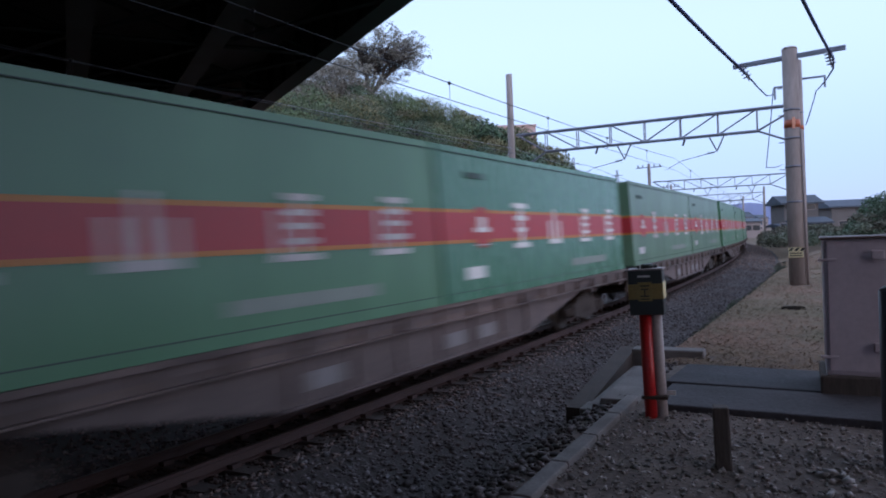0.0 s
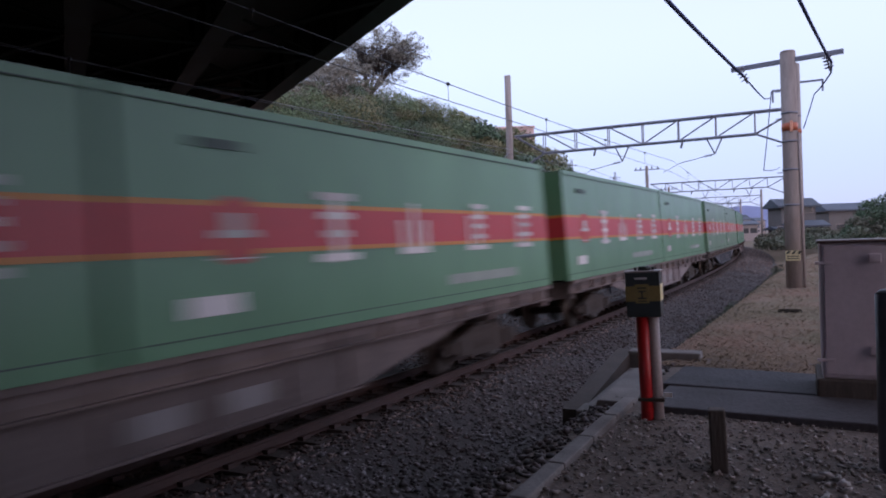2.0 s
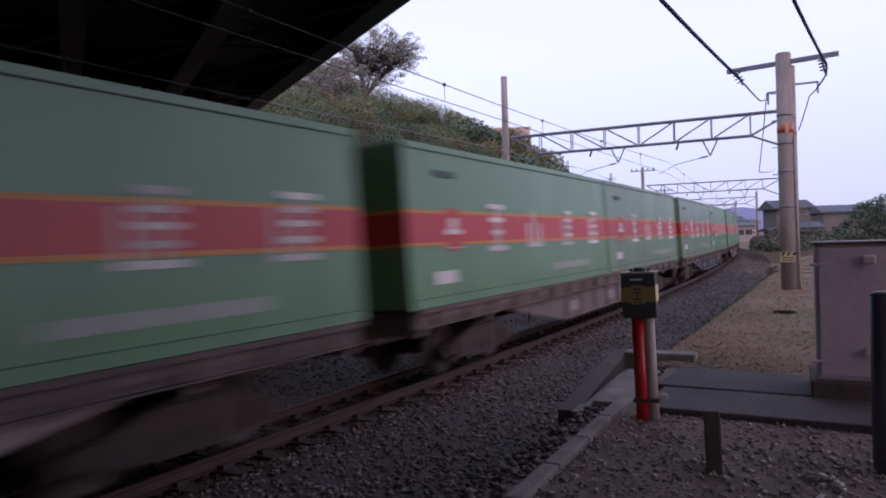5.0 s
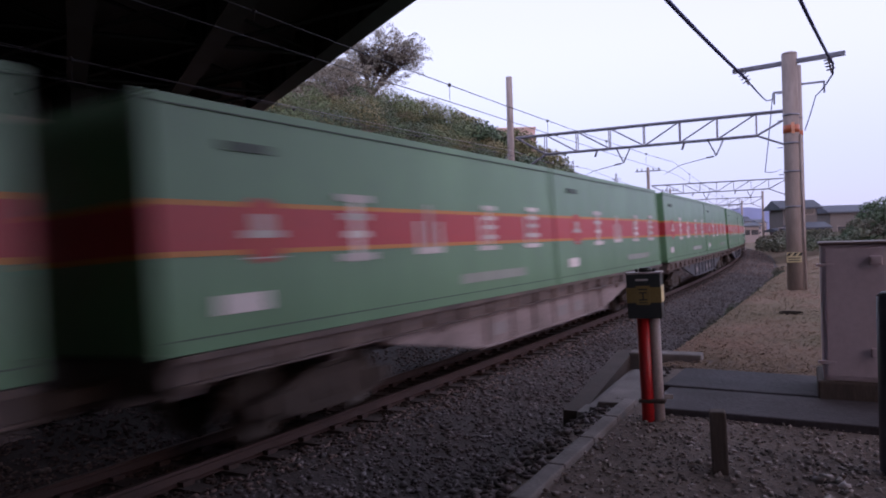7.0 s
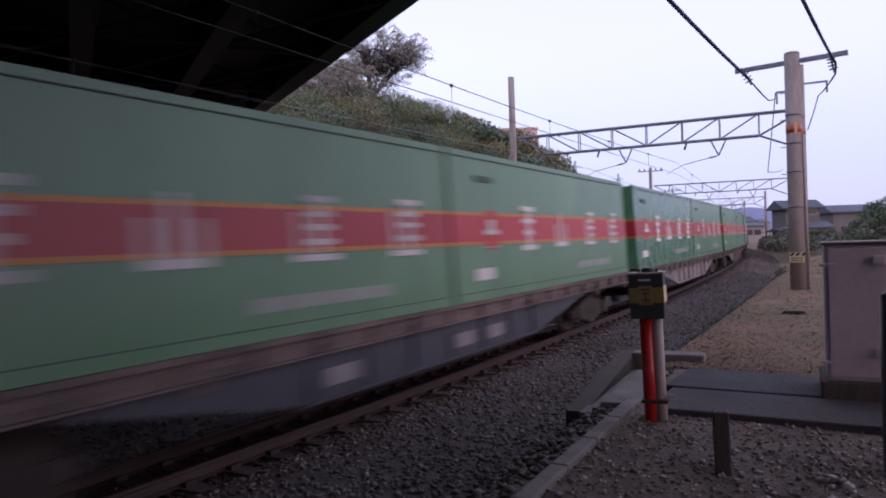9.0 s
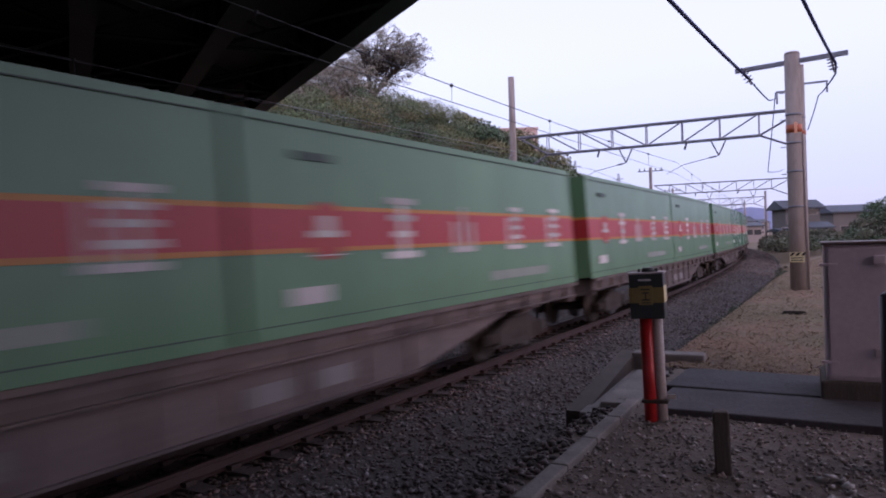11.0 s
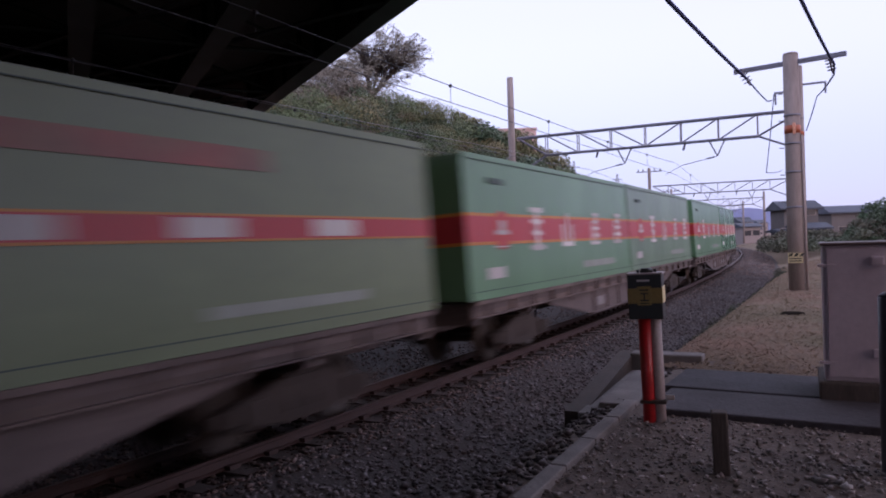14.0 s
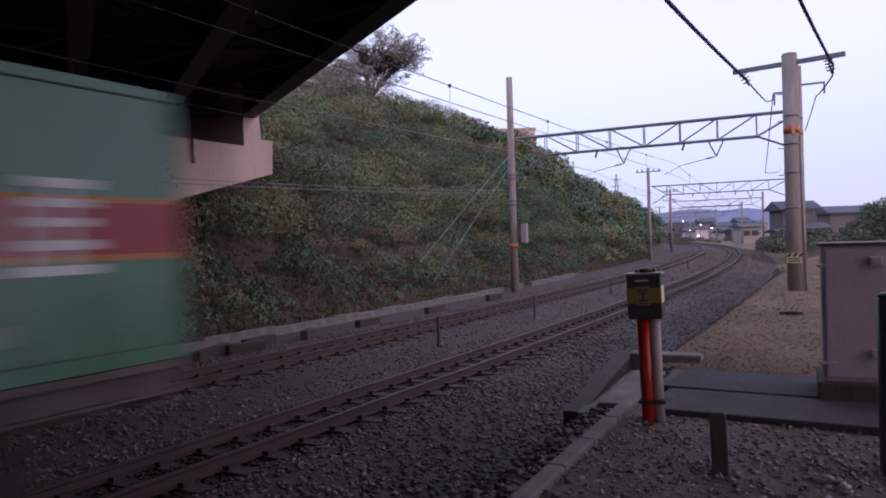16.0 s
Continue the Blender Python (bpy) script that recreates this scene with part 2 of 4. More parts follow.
def prism(poly, axis, a, b, bm=None):
    """A polygon given in the two other axes, drawn out along axis from a to b."""
    bm = bm or bmesh.new()

    def place(u, v, w):
        return (w, u, v) if axis == "x" else ((u, w, v) if axis == "y" else (u, v, w))
    lo = [bm.verts.new(place(u, v, a)) for u, v in poly]
    hi = [bm.verts.new(place(u, v, b)) for u, v in poly]
    bm.faces.new(lo)
    bm.faces.new(hi[::-1])
    for i in range(len(poly)):
        j = (i + 1) % len(poly)
        bm.faces.new((lo[j], lo[i], hi[i], hi[j]))
    bmesh.ops.recalc_face_normals(bm, faces=bm.faces)
    return bm


def wire(name, points, radius, mat, parent=None, label="", category="wire", sag=0.0, n=5, steps=6):
    """A cable through points as one round mesh."""
    pts = []
    for a, b in zip(points, points[1:]):
        a, b = Vector(a), Vector(b)
        for i in range(steps):
            t = i / steps
            q = a.lerp(b, t)
            q.z -= sag * 4 * t * (1 - t)
            pts.append(q)
    pts.append(Vector(points[-1]))
    bm = bmesh.new()
    rings = []
    for i, q in enumerate(pts):
        d = (pts[min(i + 1, len(pts) - 1)] - pts[max(i - 1, 0)]).normalized()
        side = d.cross(Vector((0, 0, 1)))
        side = side.normalized() if side.length > 0.01 else Vector((1, 0, 0))
        up = side.cross(d)
        rings.append([bm.verts.new(q + (side * math.cos(k * math.tau / n) + up * math.sin(k * math.tau / n)) * radius) for k in range(n)])
    for a, b in zip(rings, rings[1:]):
        for k in range(n):
            f = bm.faces.new((a[k], a[(k + 1) % n], b[(k + 1) % n], b[k]))
            f.smooth = True
    ob = part(name, bm, mat, parent)
    if not parent:
        tagged(ob, label, category)
    elif label:
        ob["label"] = label
    return ob


def smoothstep(a, b, x):
    t = min(1, max(0, (x - a) / (b - a)))
    return t * t * (3 - 2 * t)


# ---------------- the ground ----------------
CREST = ((-600, 9), (-60, 9), (0, 9), (20, 9.5), (34, 10.8), (41, 13.2), (51, 14.8), (62, 14.9), (72, 14.9), (80, 13.6), (88, 12.3), (97, 11.0), (108, 8.6), (120, 6.6), (145, 3.8), (175, 1.5), (210, 0.4), (900, 0.4))


def crest(s):
    for (a, za), (b, zb) in zip(CREST, CREST[1:]):
        if a <= s <= b:
            return za + (zb - za) * smoothstep(a, b, s) if b - a > 60 else za + (zb - za) * (s - a) / (b - a)
    return 0.4


def ground_z(off, s):
    """Height of the ground in track coordinates."""
    if off > 3.0:
        # the 7.5 m rise behind the camera is unseen, added to block sky light
        z = -0.5 + (1.33 - 0.75 * smoothstep(38, 80, s)) * smoothstep(3.0, 4.75 + 3.0 * smoothstep(25, 60, s), off) + 7.5 * smoothstep(-16, -30, s) * smoothstep(6, 15, off)
        return z + 0.04 * noise.noise((off * 0.6, s * 0.6, 0)) * smoothstep(4.6, 6, off)
    if off > -9.5:
        return -0.42
    top = crest(s)
    run = -off - 9.5
    z = -0.3 + min(0.85 * run, top) if top > 0.5 else -0.3 + min(0.85 * run, top)
    if 0.85 * run > top:
        z -= 0.12 * min(40, run - top / 0.85)
    return max(-0.5, z + 0.5 * noise.noise((off * 0.15, s * 0.15, 3)) * smoothstep(0, 6, run))


def build_ground():
    offs = [-549, -400, -300, -220, -160, -120, -90, -70, -55, -46, -42, -39, -36] + [-34 + i for i in range(25)] + [-9.5, -9.4, -6, 0, 3.0]
    offs += [3.15 + 0.2 * i for i in range(9)] + [5, 5.6, 6.3, 7, 8, 9.5, 11.5, 14, 18, 24, 32, 45, 65, 100, 160, 250, 400, 700, 1200, 2200, 4200]
    ss = [-1819 + 100 * i for i in range(16)] + [-260, -210, -165, -130, -100, -80, -62, -48, -36, -26, -18, -12, -8]
    ss += [-5 + 1.0 * i for i in range(50)] + [46 + 2.5 * i for i in range(60)] + [200 + 12 * i for i in range(20)] + [450 + 80 * i for i in range(17)]
    ss = [x for x in ss if x < 1790]
    bm = bmesh.new()
    grid = [[bm.verts.new(at(o, s, ground_z(o, s))) for o in offs] for s in ss]
    for i in range(len(ss)):
        for j in range(len(offs) - 1):
            a, b = grid[i], grid[(i + 1) % len(ss)]
            f = bm.faces.new((a[j], a[j + 1], b[j + 1], b[j]))
            f.smooth = True
            o, s = (offs[j] + offs[j + 1]) / 2, ss[i]
            f.material_index = 0 if -9.5 < o < (4.4 if s < 9 else 3.55 + 0.45 * noise.noise((0.3 * s, 0.9, 0)) + 0.25 * noise.noise((1.7 * s, 3, 0))) else (1 if o < 0 else (3 if s < 8.2 and s > -40 and o < 30 else 2))
    ob = part("ground", bm, [BALLAST, HILLSOIL, GRASSY, DIRT])
    tagged(ob, "dark soil, dry grass and trackside earth under the railway", "ground", kind="structure")


build_ground()


def ballast_bed():
    bm = bmesh.new()
    prof = [(-8.6, -0.44), (-6.9, -0.36), (-5.9, -0.22), (-5.2, -0.2), (-4.9, -0.18), (-3.5, -0.11), (-3.0, -0.08), (-2.5, -0.2), (-2.1, -0.28), (-1.7, -0.26), (-1.15, -0.23), (-0.7, -0.2), (0.7, -0.07), (1.2, -0.02), (1.6, -0.06), (2.2, -0.2), (3.2, -0.38), (4.1, -0.55)]
    ss = [-60 + 2 * i for i in range(60)] + [60 + 5 * i for i in range(120)]
    rows = [[bm.verts.new(at(o, s, z + 0.03 * noise.noise((o, s, 1)))) for o, z in prof] for s in ss]
    for a, b in zip(rows, rows[1:]):
        for j in range(len(prof) - 1):
            f = bm.faces.new((a[j], a[j + 1], b[j + 1], b[j]))
            f.smooth = True
            mid = (prof[j][0] + prof[j + 1][0]) / 2
            f.material_index = 1 if abs(mid) < 1.0 or abs(mid + 4.2) < 0.8 else 0
    tagged(part("ballast_bed", bm, [BALLAST, RUST_BED]), "grey-brown crushed stone ballast bed under two tracks", "ballast", kind="structure")


ballast_bed()


# ---------------- tracks ----------------
RAIL_PROFILE = [(-0.0635, -0.153), (0.0635, -0.153), (0.0635, -0.142), (0.012, -0.125), (0.010, -0.045), (0.0325, -0.032), (0.0325, -0.004), (0.027, 0), (-0.027, 0), (-0.0325, -0.004), (-0.0325, -0.032), (-0.010, -0.045), (-0.012, -0.125), (-0.0635, -0.142)]


def canted(off, z, centre, cant=CANT):
    return centre + (off - z * cant), z + (off + 0.565) * cant


def rail(parent, side, centre, cant):
    bm = bmesh.new()
    ss = [-60 + 2 * i for i in range(80)] + [100 + 4 * i for i in range(125)]
    rings = []
    for s in ss:
        ring = []
        for u, v in RAIL_PROFILE:
            o, z = canted(side * 0.565 + u, v, centre, cant)
            ring.append(bm.verts.new(at(o, s, z)))
        rings.append(ring)
    n = len(RAIL_PROFILE)
    for a, b in zip(rings, rings[1:]):
        for k in range(n):
            f = bm.faces.new((a[k], a[(k + 1) % n], b[(k + 1) % n], b[k]))
            f.material_index = 1 if k == 7 else 0
    bmesh.ops.recalc_face_normals(bm, faces=bm.faces)
    part("rail", bm, [RAIL, RAILTOP], parent, "rust-brown steel rail with a polished head")


def sleeper_mesh():
    bm = prism([(-1.0, -0.33), (1.0, -0.33), (1.0, -0.175), (0.72, -0.155), (0.42, -0.155), (0.2, -0.175), (-0.2, -0.175), (-0.42, -0.155), (-0.72, -0.155), (-1.0, -0.175)], "y", -0.11, 0.11)
    for sd in (-1, 1):
        for u in (-0.1, 0.1):
            box(sd * 0.565 + u - 0.045, sd * 0.565 + u + 0.045, -0.07, 0.07, -0.16, -0.105, bm=bm, mat=1)
    return mesh_of(bm, "sleeper", [SLEEPER, RAIL])


def build_track(name, centre, cant, label):
    root = thing(name, label, "railway track", kind="structure")
    for sd in (-1, 1):
        rail(root, sd, centre, cant)
    me = sleeper_mesh()
    lean = Matrix.Rotation(-math.atan(cant), 4, "Y")
    for i in range(190):
        s = -6 + 0.6 * i
        ob = new("sleeper", me)
        ob.parent = root
        ob.matrix_basis = on_track(centre, s, 0.565 * cant) @ lean @ Matrix.Rotation(random.uniform(-0.01, 0.01), 4, "Z")


build_track("railway_track", 0.0, CANT, "near railway track with rusty rails on concrete sleepers")
build_track("railway_track", -4.2, 0.06, "far railway track with rusty rails on concrete sleepers")


# ---------------- the train ----------------
PITCH, CLEN, JOINT = 21.448, 10.11, 0.085
STRETCH = PITCH / 20.4  # wagons a little longer than the commonest kind


# how far the train has come along the curve, by half seconds where its run is known
RUN = ((0.0, -20.1), (0.5, -7.97), (1.0, 4.14), (1.5, 16.27), (2.0, 28.38), (2.5, 40.0), (3.0, 51.96), (3.5, 63.13), (4.0, 75.07), (6.5, 135.38), (7.0, 146.49), (7.5, 158.36), (8.0, 170.0), (8.5, 181.83), (9.0, 194.06), (11.5, 253.31), (12.0, 265.17), (12.5, 276.15), (13.0, 288.09), (13.5, 300.08), (14.0, 312.05), (14.5, 324.04), (15.0, 335.94), (15.5, 347.89), (16.0, 359.51))


def travelled(t):
    return float(np.interp(t, [r[0] for r in RUN], [r[1] for r in RUN]))


def rolling(s, lift=0.02):
    """Pose of a rail vehicle's middle at s, leaning into the curve."""
    return on_track(-0.1, s, 0.565 * CANT + lift) @ Matrix.Rotation(-0.05, 4, "Y")


def wheel(sd, y, n=28):
    """A flanged steel wheel turned about its axle."""
    bm = bmesh.new()
    rings = [[bm.verts.new((sd * x, y + r * math.cos(k * math.tau / n), 0.43 + r * math.sin(k * math.tau / n))) for k in range(n)]
             for x, r in ((0.49, 0.1), (0.505, 0.38), (0.49, 0.44), (0.50, 0.455), (0.525, 0.45), (0.54, 0.432), (0.615, 0.425), (0.615, 0.37), (0.58, 0.34), (0.60, 0.1))]
    for a, b in zip(rings, rings[1:]):
        for k in range(n):
            bm.faces.new((a[k], a[(k + 1) % n], b[(k + 1) % n], b[k])).smooth = True
    bmesh.ops.recalc_face_normals(bm, faces=bm.faces)
    return bm


WAGON_LABELS = {"wagon_brown": "rust-brown flat container wagon running on the rails", "wagon_grey": "dark blue-grey flat container wagon running on the rails",
                "wagon_pale": "dusty pale pinkish-grey flat container wagon running on the rails"}


def wagon_mesh_parts(frame_mat):
    root = thing("container_wagon", WAGON_LABELS[frame_mat.name], "freight wagon", group="wagons of the train")
    for sd in (-1, 1):
        bm = prism([(-6.3, 1.0), (-6.1, 0.86), (-3.4, 0.38), (3.4, 0.38), (6.1, 0.86), (6.3, 1.0)], "x", sd * 1.08 - 0.03, sd * 1.08 + 0.03)
        part("belly_plate", bm, frame_mat, root, "deep side plate between the bogies")
        for k in range(-3, 4):
            part("stiffener", box(sd * 1.125 - 0.03, sd * 1.125 + 0.03, k * 1.05 - 0.03, k * 1.05 + 0.03, 0.42, 0.94), frame_mat, root)
        part("belly_flange", box(sd * 1.09 - 0.08, sd * 1.09 + 0.08, -3.4, 3.4, 0.36, 0.39), frame_mat, root)
        bm = prism([(1.10, 0.93), (1.22, 0.93), (1.22, 0.955), (1.13, 0.955), (1.13, 1.16), (1.24, 1.16), (1.24, 1.225), (1.10, 1.225)] if sd > 0 else [(-1.10, 0.93), (-1.22, 0.93), (-1.22, 1.225), (-1.10, 1.225)], "y", -9.55, 9.55)
        part("side_sill", bm, SILL, root, "worn side sill of the deck")
        for k in range(-9, 10):
            part("tie_down", box(sd * 1.17 - 0.03, sd * 1.17 + 0.03, k * 1.0 - 0.05, k * 1.0 + 0.05, 0.955, 1.16), SILL, root)
    bm = box(-1.15, 1.15, -9.5, 9.5, 1.04, 1.2)
    for y in (-9.4, -7.1, -4.7, 0, 4.7, 7.1, 9.4):
        box(-1.14, 1.14, y - 0.09, y + 0.09, 0.82, 1.05, bm=bm)
    box(-0.28, 0.28, -9.5, 9.5, 0.7, 1.05, bm=bm)
    part("underframe", bm, FRAME_BROWN, root)
    for y in (-2.6, 0.5, 1.57):
        part("stencil_panel", box(1.11, 1.118, y - 0.3, y + 0.3, 0.52, 0.74), STENCIL, root, "pale stencilled data panel")
    part("brake_reservoir", tube((0.75, -1.2, 0.52), (0.75, 0.6, 0.52), 0.2, n=14), RUSTY, root)
    for y in (-7.1, 7.1):
        bog = new("bogie")
        bog.parent = root
        bm = bmesh.new()
        for sd in (-1, 1):
            x = sd * 0.86
            prism([(-1.35, 0.5), (-1.35, 0.36), (-0.75, 0.3), (-0.45, 0.22), (0.45, 0.22), (0.75, 0.3), (1.35, 0.36), (1.35, 0.5), (0.7, 0.62), (0.4, 0.72), (-0.4, 0.72), (-0.7, 0.62)], "x", x - 0.07, x + 0.07, bm=bm)
            for yy in (-0.95, 0.95):
                box(x - 0.1, x + 0.13, yy - 0.14, yy + 0.14, 0.3, 0.56, bm=bm)
            tube((x, 0.18, 0.34), (x, 0.18, 0.62), 0.09, n=8, bm=bm)
            tube((x, -0.18, 0.34), (x, -0.18, 0.62), 0.09, n=8, bm=bm)
        box(-0.9, 0.9, -0.22, 0.22, 0.45, 0.78, bm=bm)
        bog_me = mesh_of(bm, "bogie_frame", RUSTY)
        bog.data = None
        part("bogie_frame", bog_me, None, bog)
        for yy in (-0.95, 0.95):
            part("axle", tube((-0.75, yy, 0.43), (0.75, yy, 0.43), 0.075, n=10), WHEEL, bog)
            for sd in (-1, 1):
                part("wheel", wheel(sd, yy), WHEEL, bog)
        bog.matrix_basis = pose(0, y, 0)
    for sd in (-1, 1):
        bm = box(-0.12, 0.12, sd * 9.5 - 0.1, sd * 9.5 + 0.1, 0.76, 1.0)
        box(-0.07, 0.07, min(sd * 9.5, sd * 10.15), max(sd * 9.5, sd * 10.15), 0.8, 0.95, bm=bm)
        box(-0.14, 0.14, min(sd * 9.95, sd * 10.2), max(sd * 9.95, sd * 10.2), 0.72, 1.0, bm=bm)
        part("coupler", bm, RUSTY, root)
    for ob in root.children:
        if ob.type == "MESH":
            ob.data.transform(Matrix.Diagonal((1, STRETCH, 1, 1)))
        else:
            ob.matrix_basis = pose(0, ob.matrix_basis.translation.y * STRETCH, 0)
    return root


ZB, ZT = 1.17, 3.69


STROKES = (
    # each stroke of a large character: left, right, bottom, top as shares of its size
    ((0.40, 0.60, 0.0, 1.0), (0.05, 0.95, 0.89, 1.0), (0.12, 0.88, 0.62, 0.72), (0.2, 0.8, 0.36, 0.46), (0.0, 1.0, 0.02, 0.13)),
    ((0.0, 1.0, 0.0, 0.13), (0.03, 0.17, 0.13, 0.66), (0.43, 0.57, 0.13, 1.0), (0.83, 0.97, 0.13, 0.66)),
    ((0.08, 0.2, 0.08, 0.72), (0.0, 1.0, 0.0, 0.1), (0.3, 0.95, 0.88, 0.98), (0.32, 0.92, 0.66, 0.75), (0.32, 0.92, 0.46, 0.55), (0.32, 0.92, 0.24, 0.33), (0.56, 0.68, 0.12, 0.88)),
    ((0.06, 0.18, 0.08, 0.76), (0.0, 1.0, 0.0, 0.1), (0.26, 1.0, 0.9, 1.0), (0.3, 0.94, 0.7, 0.79), (0.3, 0.94, 0.5, 0.59), (0.22, 1.0, 0.26, 0.36), (0.55, 0.68, 0.1, 0.9)))


def character(u0, u1, z0, z1, kind, mat, parent):
    """A large unreadable character: a mesh for its main stroke with the other strokes under it."""
    w, h = u1 - u0, z1 - z0
    first = None
    for i, (a, b, c, e) in enumerate(STROKES[kind]):
        bm = box(1.2502, 1.2575 + 0.0006 * i, u0 + w * a, u0 + w * b, z0 + h * c, z0 + h * e)
        if first is None:
            first = part("character_mark", bm, mat, parent, "large white painted character")
        else:
            part("stroke", bm, mat, first)


def container(label, body_mat, livery, white=WHITE):
    root = thing("freight_container", label, "container", group="containers on the train")
    h = CLEN / 2
    part("body", box(-1.235, 1.235, -h + 0.01, h - 0.01, ZB + 0.02, ZT - 0.02), body_mat, root)
    for sd in (-1, 1):
        xa, xb = (1.185, 1.245) if sd > 0 else (-1.245, -1.185)
        for y in (-h, h - 0.12):
            part("corner_post", box(xa, xb, y, y + 0.12, ZB, ZT), body_mat, root)
        xa, xb = (1.18, 1.252) if sd > 0 else (-1.252, -1.18)
        part("top_rail", box(xa, xb, -h, h, ZT - 0.09, ZT), body_mat, root)
        part("bottom_rail", box(xa, xb, -h, h, ZB, ZB + 0.13), body_mat, root)
    part("top_seam", box(1.2525, 1.256, -h + 0.1, h - 0.1, ZT - 0.105, ZT - 0.09), DARKMARK, root)
    part("lower_seam", box(1.2525, 1.256, -h + 0.1, h - 0.1, ZB + 0.13, ZB + 0.145), DARKMARK, root)
    z0, z1 = (2.16, 2.61) if livery == "green" else (2.28, 2.52)
    part("red_band", box(-1.248, 1.2485, -h - 0.006, h + 0.006, z0, z1), RED, root, "dark red band round the sides")
    edge = 0.055 if livery == "green" else 0.025
    if edge:
        for a, b in ((z0 - edge, z0), (z1, z1 + edge)):
            part("orange_stripe", box(-1.249, 1.2495, -h - 0.007, h + 0.007, a, b), ORANGE, root, "thin orange stripe")
    o = -h
    if livery == "green":
        part("emblem_disc", tube((1.2485, o + 1.42, 2.36), (1.256, o + 1.42, 2.36), 0.36, n=24), MARK_RED, root, "round red emblem")
        bm = box(1.256, 1.26, o + 1.14, o + 1.7, 2.28, 2.36)
        box(1.256, 1.26, o + 1.3, o + 1.54, 2.36, 2.54, bm=bm)
        part("emblem_mark", bm, white, root)
        part("emblem_foot", box(1.2505, 1.2565, o + 1.12, o + 1.72, 2.055, 2.07), white, root)
        for (u0, u1, zz0, zz1), k in (((2.73, 3.49, 1.95, 2.82), 0), ((4.54, 5.30, 2.0, 2.74), 1), ((6.55, 7.30, 2.0, 2.80), 2), ((8.50, 9.25, 2.0, 2.80), 3)):
            character(o + u0, o + u1, zz0, zz1, k, white, root)
        part("lettering_bar", box(1.246, 1.25, o + 5.85, o + 8.45, 1.47, 1.63), LETTERING, root, "white line of small lettering")
    else:
        part("lettering_bar", box(1.246, 1.25, o + 2.5, o + 6.8, 3.02, 3.26), MARK_FADED, root, "faded red lettering line")
        for u in (1.62, 3.56, 5.51, 7.5):
            part("character_mark", box(1.2487, 1.254, o + u, o + u + 0.8, 2.3, 2.5), white, root, "white painted block")
        part("lettering_bar", box(1.246, 1.25, o + 5.85, o + 8.45, 1.47, 1.6), LETTERING, root, "white line of small lettering")
    part("data_plate", box(1.24, 1.2535, o + 0.74, o + 1.42, 1.5, 1.7), white, root, "white data plate")
    part("vent", box(1.24, 1.262, o + 0.95, o + 1.6, 3.20, 3.30), DARKMARK, root)
    return root


TRAIN = []


def build_train():
    protos = [wagon_mesh_parts(FRAME_BROWN), wagon_mesh_parts(FRAME_GREY), wagon_mesh_parts(FRAME_PALE)]
    greens = [container("green freight container with red band and white characters", GREEN, "green"),
              container("faded green freight container with red band and dull characters", GREEN_FADED, "green"),
              container("fresh green freight container with red band and bright characters", GREEN_FRESH, "green", WHITE_FRESH)]
    pick = random.Random(4)
    olive = container("faded olive freight container with thin red band", OLIVE, "olive")
    used = set()
    for k in range(-2, 17):
        first = protos[1 if k in (3, 6, 8, 9) else (2 if k in (2, 4, 7, 10) else 0)]
        w = first if first.name not in used else copy_thing(first, Matrix())
        used.add(first.name)
        mid = PITCH * k + PITCH / 2
        TRAIN.append((w, mid, 0.02))
        for sd in (-1, 1):
            proto = greens[pick.choice((0, 0, 0, 1, 1, 2))]
            if k == 14:
                proto = olive if sd == 1 else greens[2]
            c = proto if proto.name not in used else copy_thing(proto, Matrix())
            used.add(proto.name)
            TRAIN.append((c, mid + sd * (JOINT / 2 + CLEN / 2), 0.08))
    for ob, mid, lift in TRAIN:
        ob.matrix_basis = rolling(mid - travelled(0), lift)


build_train()


# ---------------- right-hand bank: kerb, slabs, post, cabinet ----------------
GZ = 0.85


def kerb():
    root = thing("concrete_kerb", "weathered concrete kerb along the edge of the gravel", "kerb", kind="structure")
    root.matrix_basis = pose(-1.765, 3.7, 0, 0, 0, 2.9)
    for i in range(9):
        y = -3.4 + i * 0.68
        bm = box(-0.065, 0.055, y, y + 0.668, 0.2, GZ + 0.03 + random.uniform(-0.006, 0.006), 0.012)
        part("kerb_stone", bm, CONCRETE, root)
    part("retaining_wall", box(-0.085, 0.03, -30, 5.2, -0.7, GZ - 0.12), CONCRETE, root)


kerb()


def slabs():
    for y0, y1, x0, z, turn in ((0.0, 0.88, 0.0, 0.89, 1.2), (0.96, 1.95, -0.1, 0.895, 0.0)):
        root = thing("cable_trough", "dark grey concrete cable trough covered with lids", "cable trough", pose(-1.68, 6.14, 0, 0, 0, turn), group="cable troughs")
        xa = x0
        for w in (2.05, 2.05):
            part("trough_lid", box(xa, xa + w - 0.006, y0, y1, 0.6, z + random.uniform(-0.004, 0.004), 0.012), LID, root)
            xa += w
    root = thing("drain_channel", "open concrete drain channel beside the kerb", "drain", pose(-2.24, 5.65, 0, 0, 0, 4.6))
    bm = prism([(0.85, 0.2), (0.85, 0.70), (3.3, 0.92), (3.3, 0.3)], "x", -0.28, -0.08)
    part("channel_wall", bm, RUSTY, root, "stained outer wall of the channel")
    part("channel_floor", box(-0.12, 0.42, 0.75, 3.2, 0.4, 0.72, 0.01), CONCRETE, root)
    part("channel_cover", box(0.12, 0.46, 0.62, 2.3, 0.72, 0.865, 0.012), CONCRETE, root)
    part("channel_head", box(-0.1, 0.75, 3.05, 3.3, 0.5, 0.93, 0.02), CONCRETE, root)


slabs()


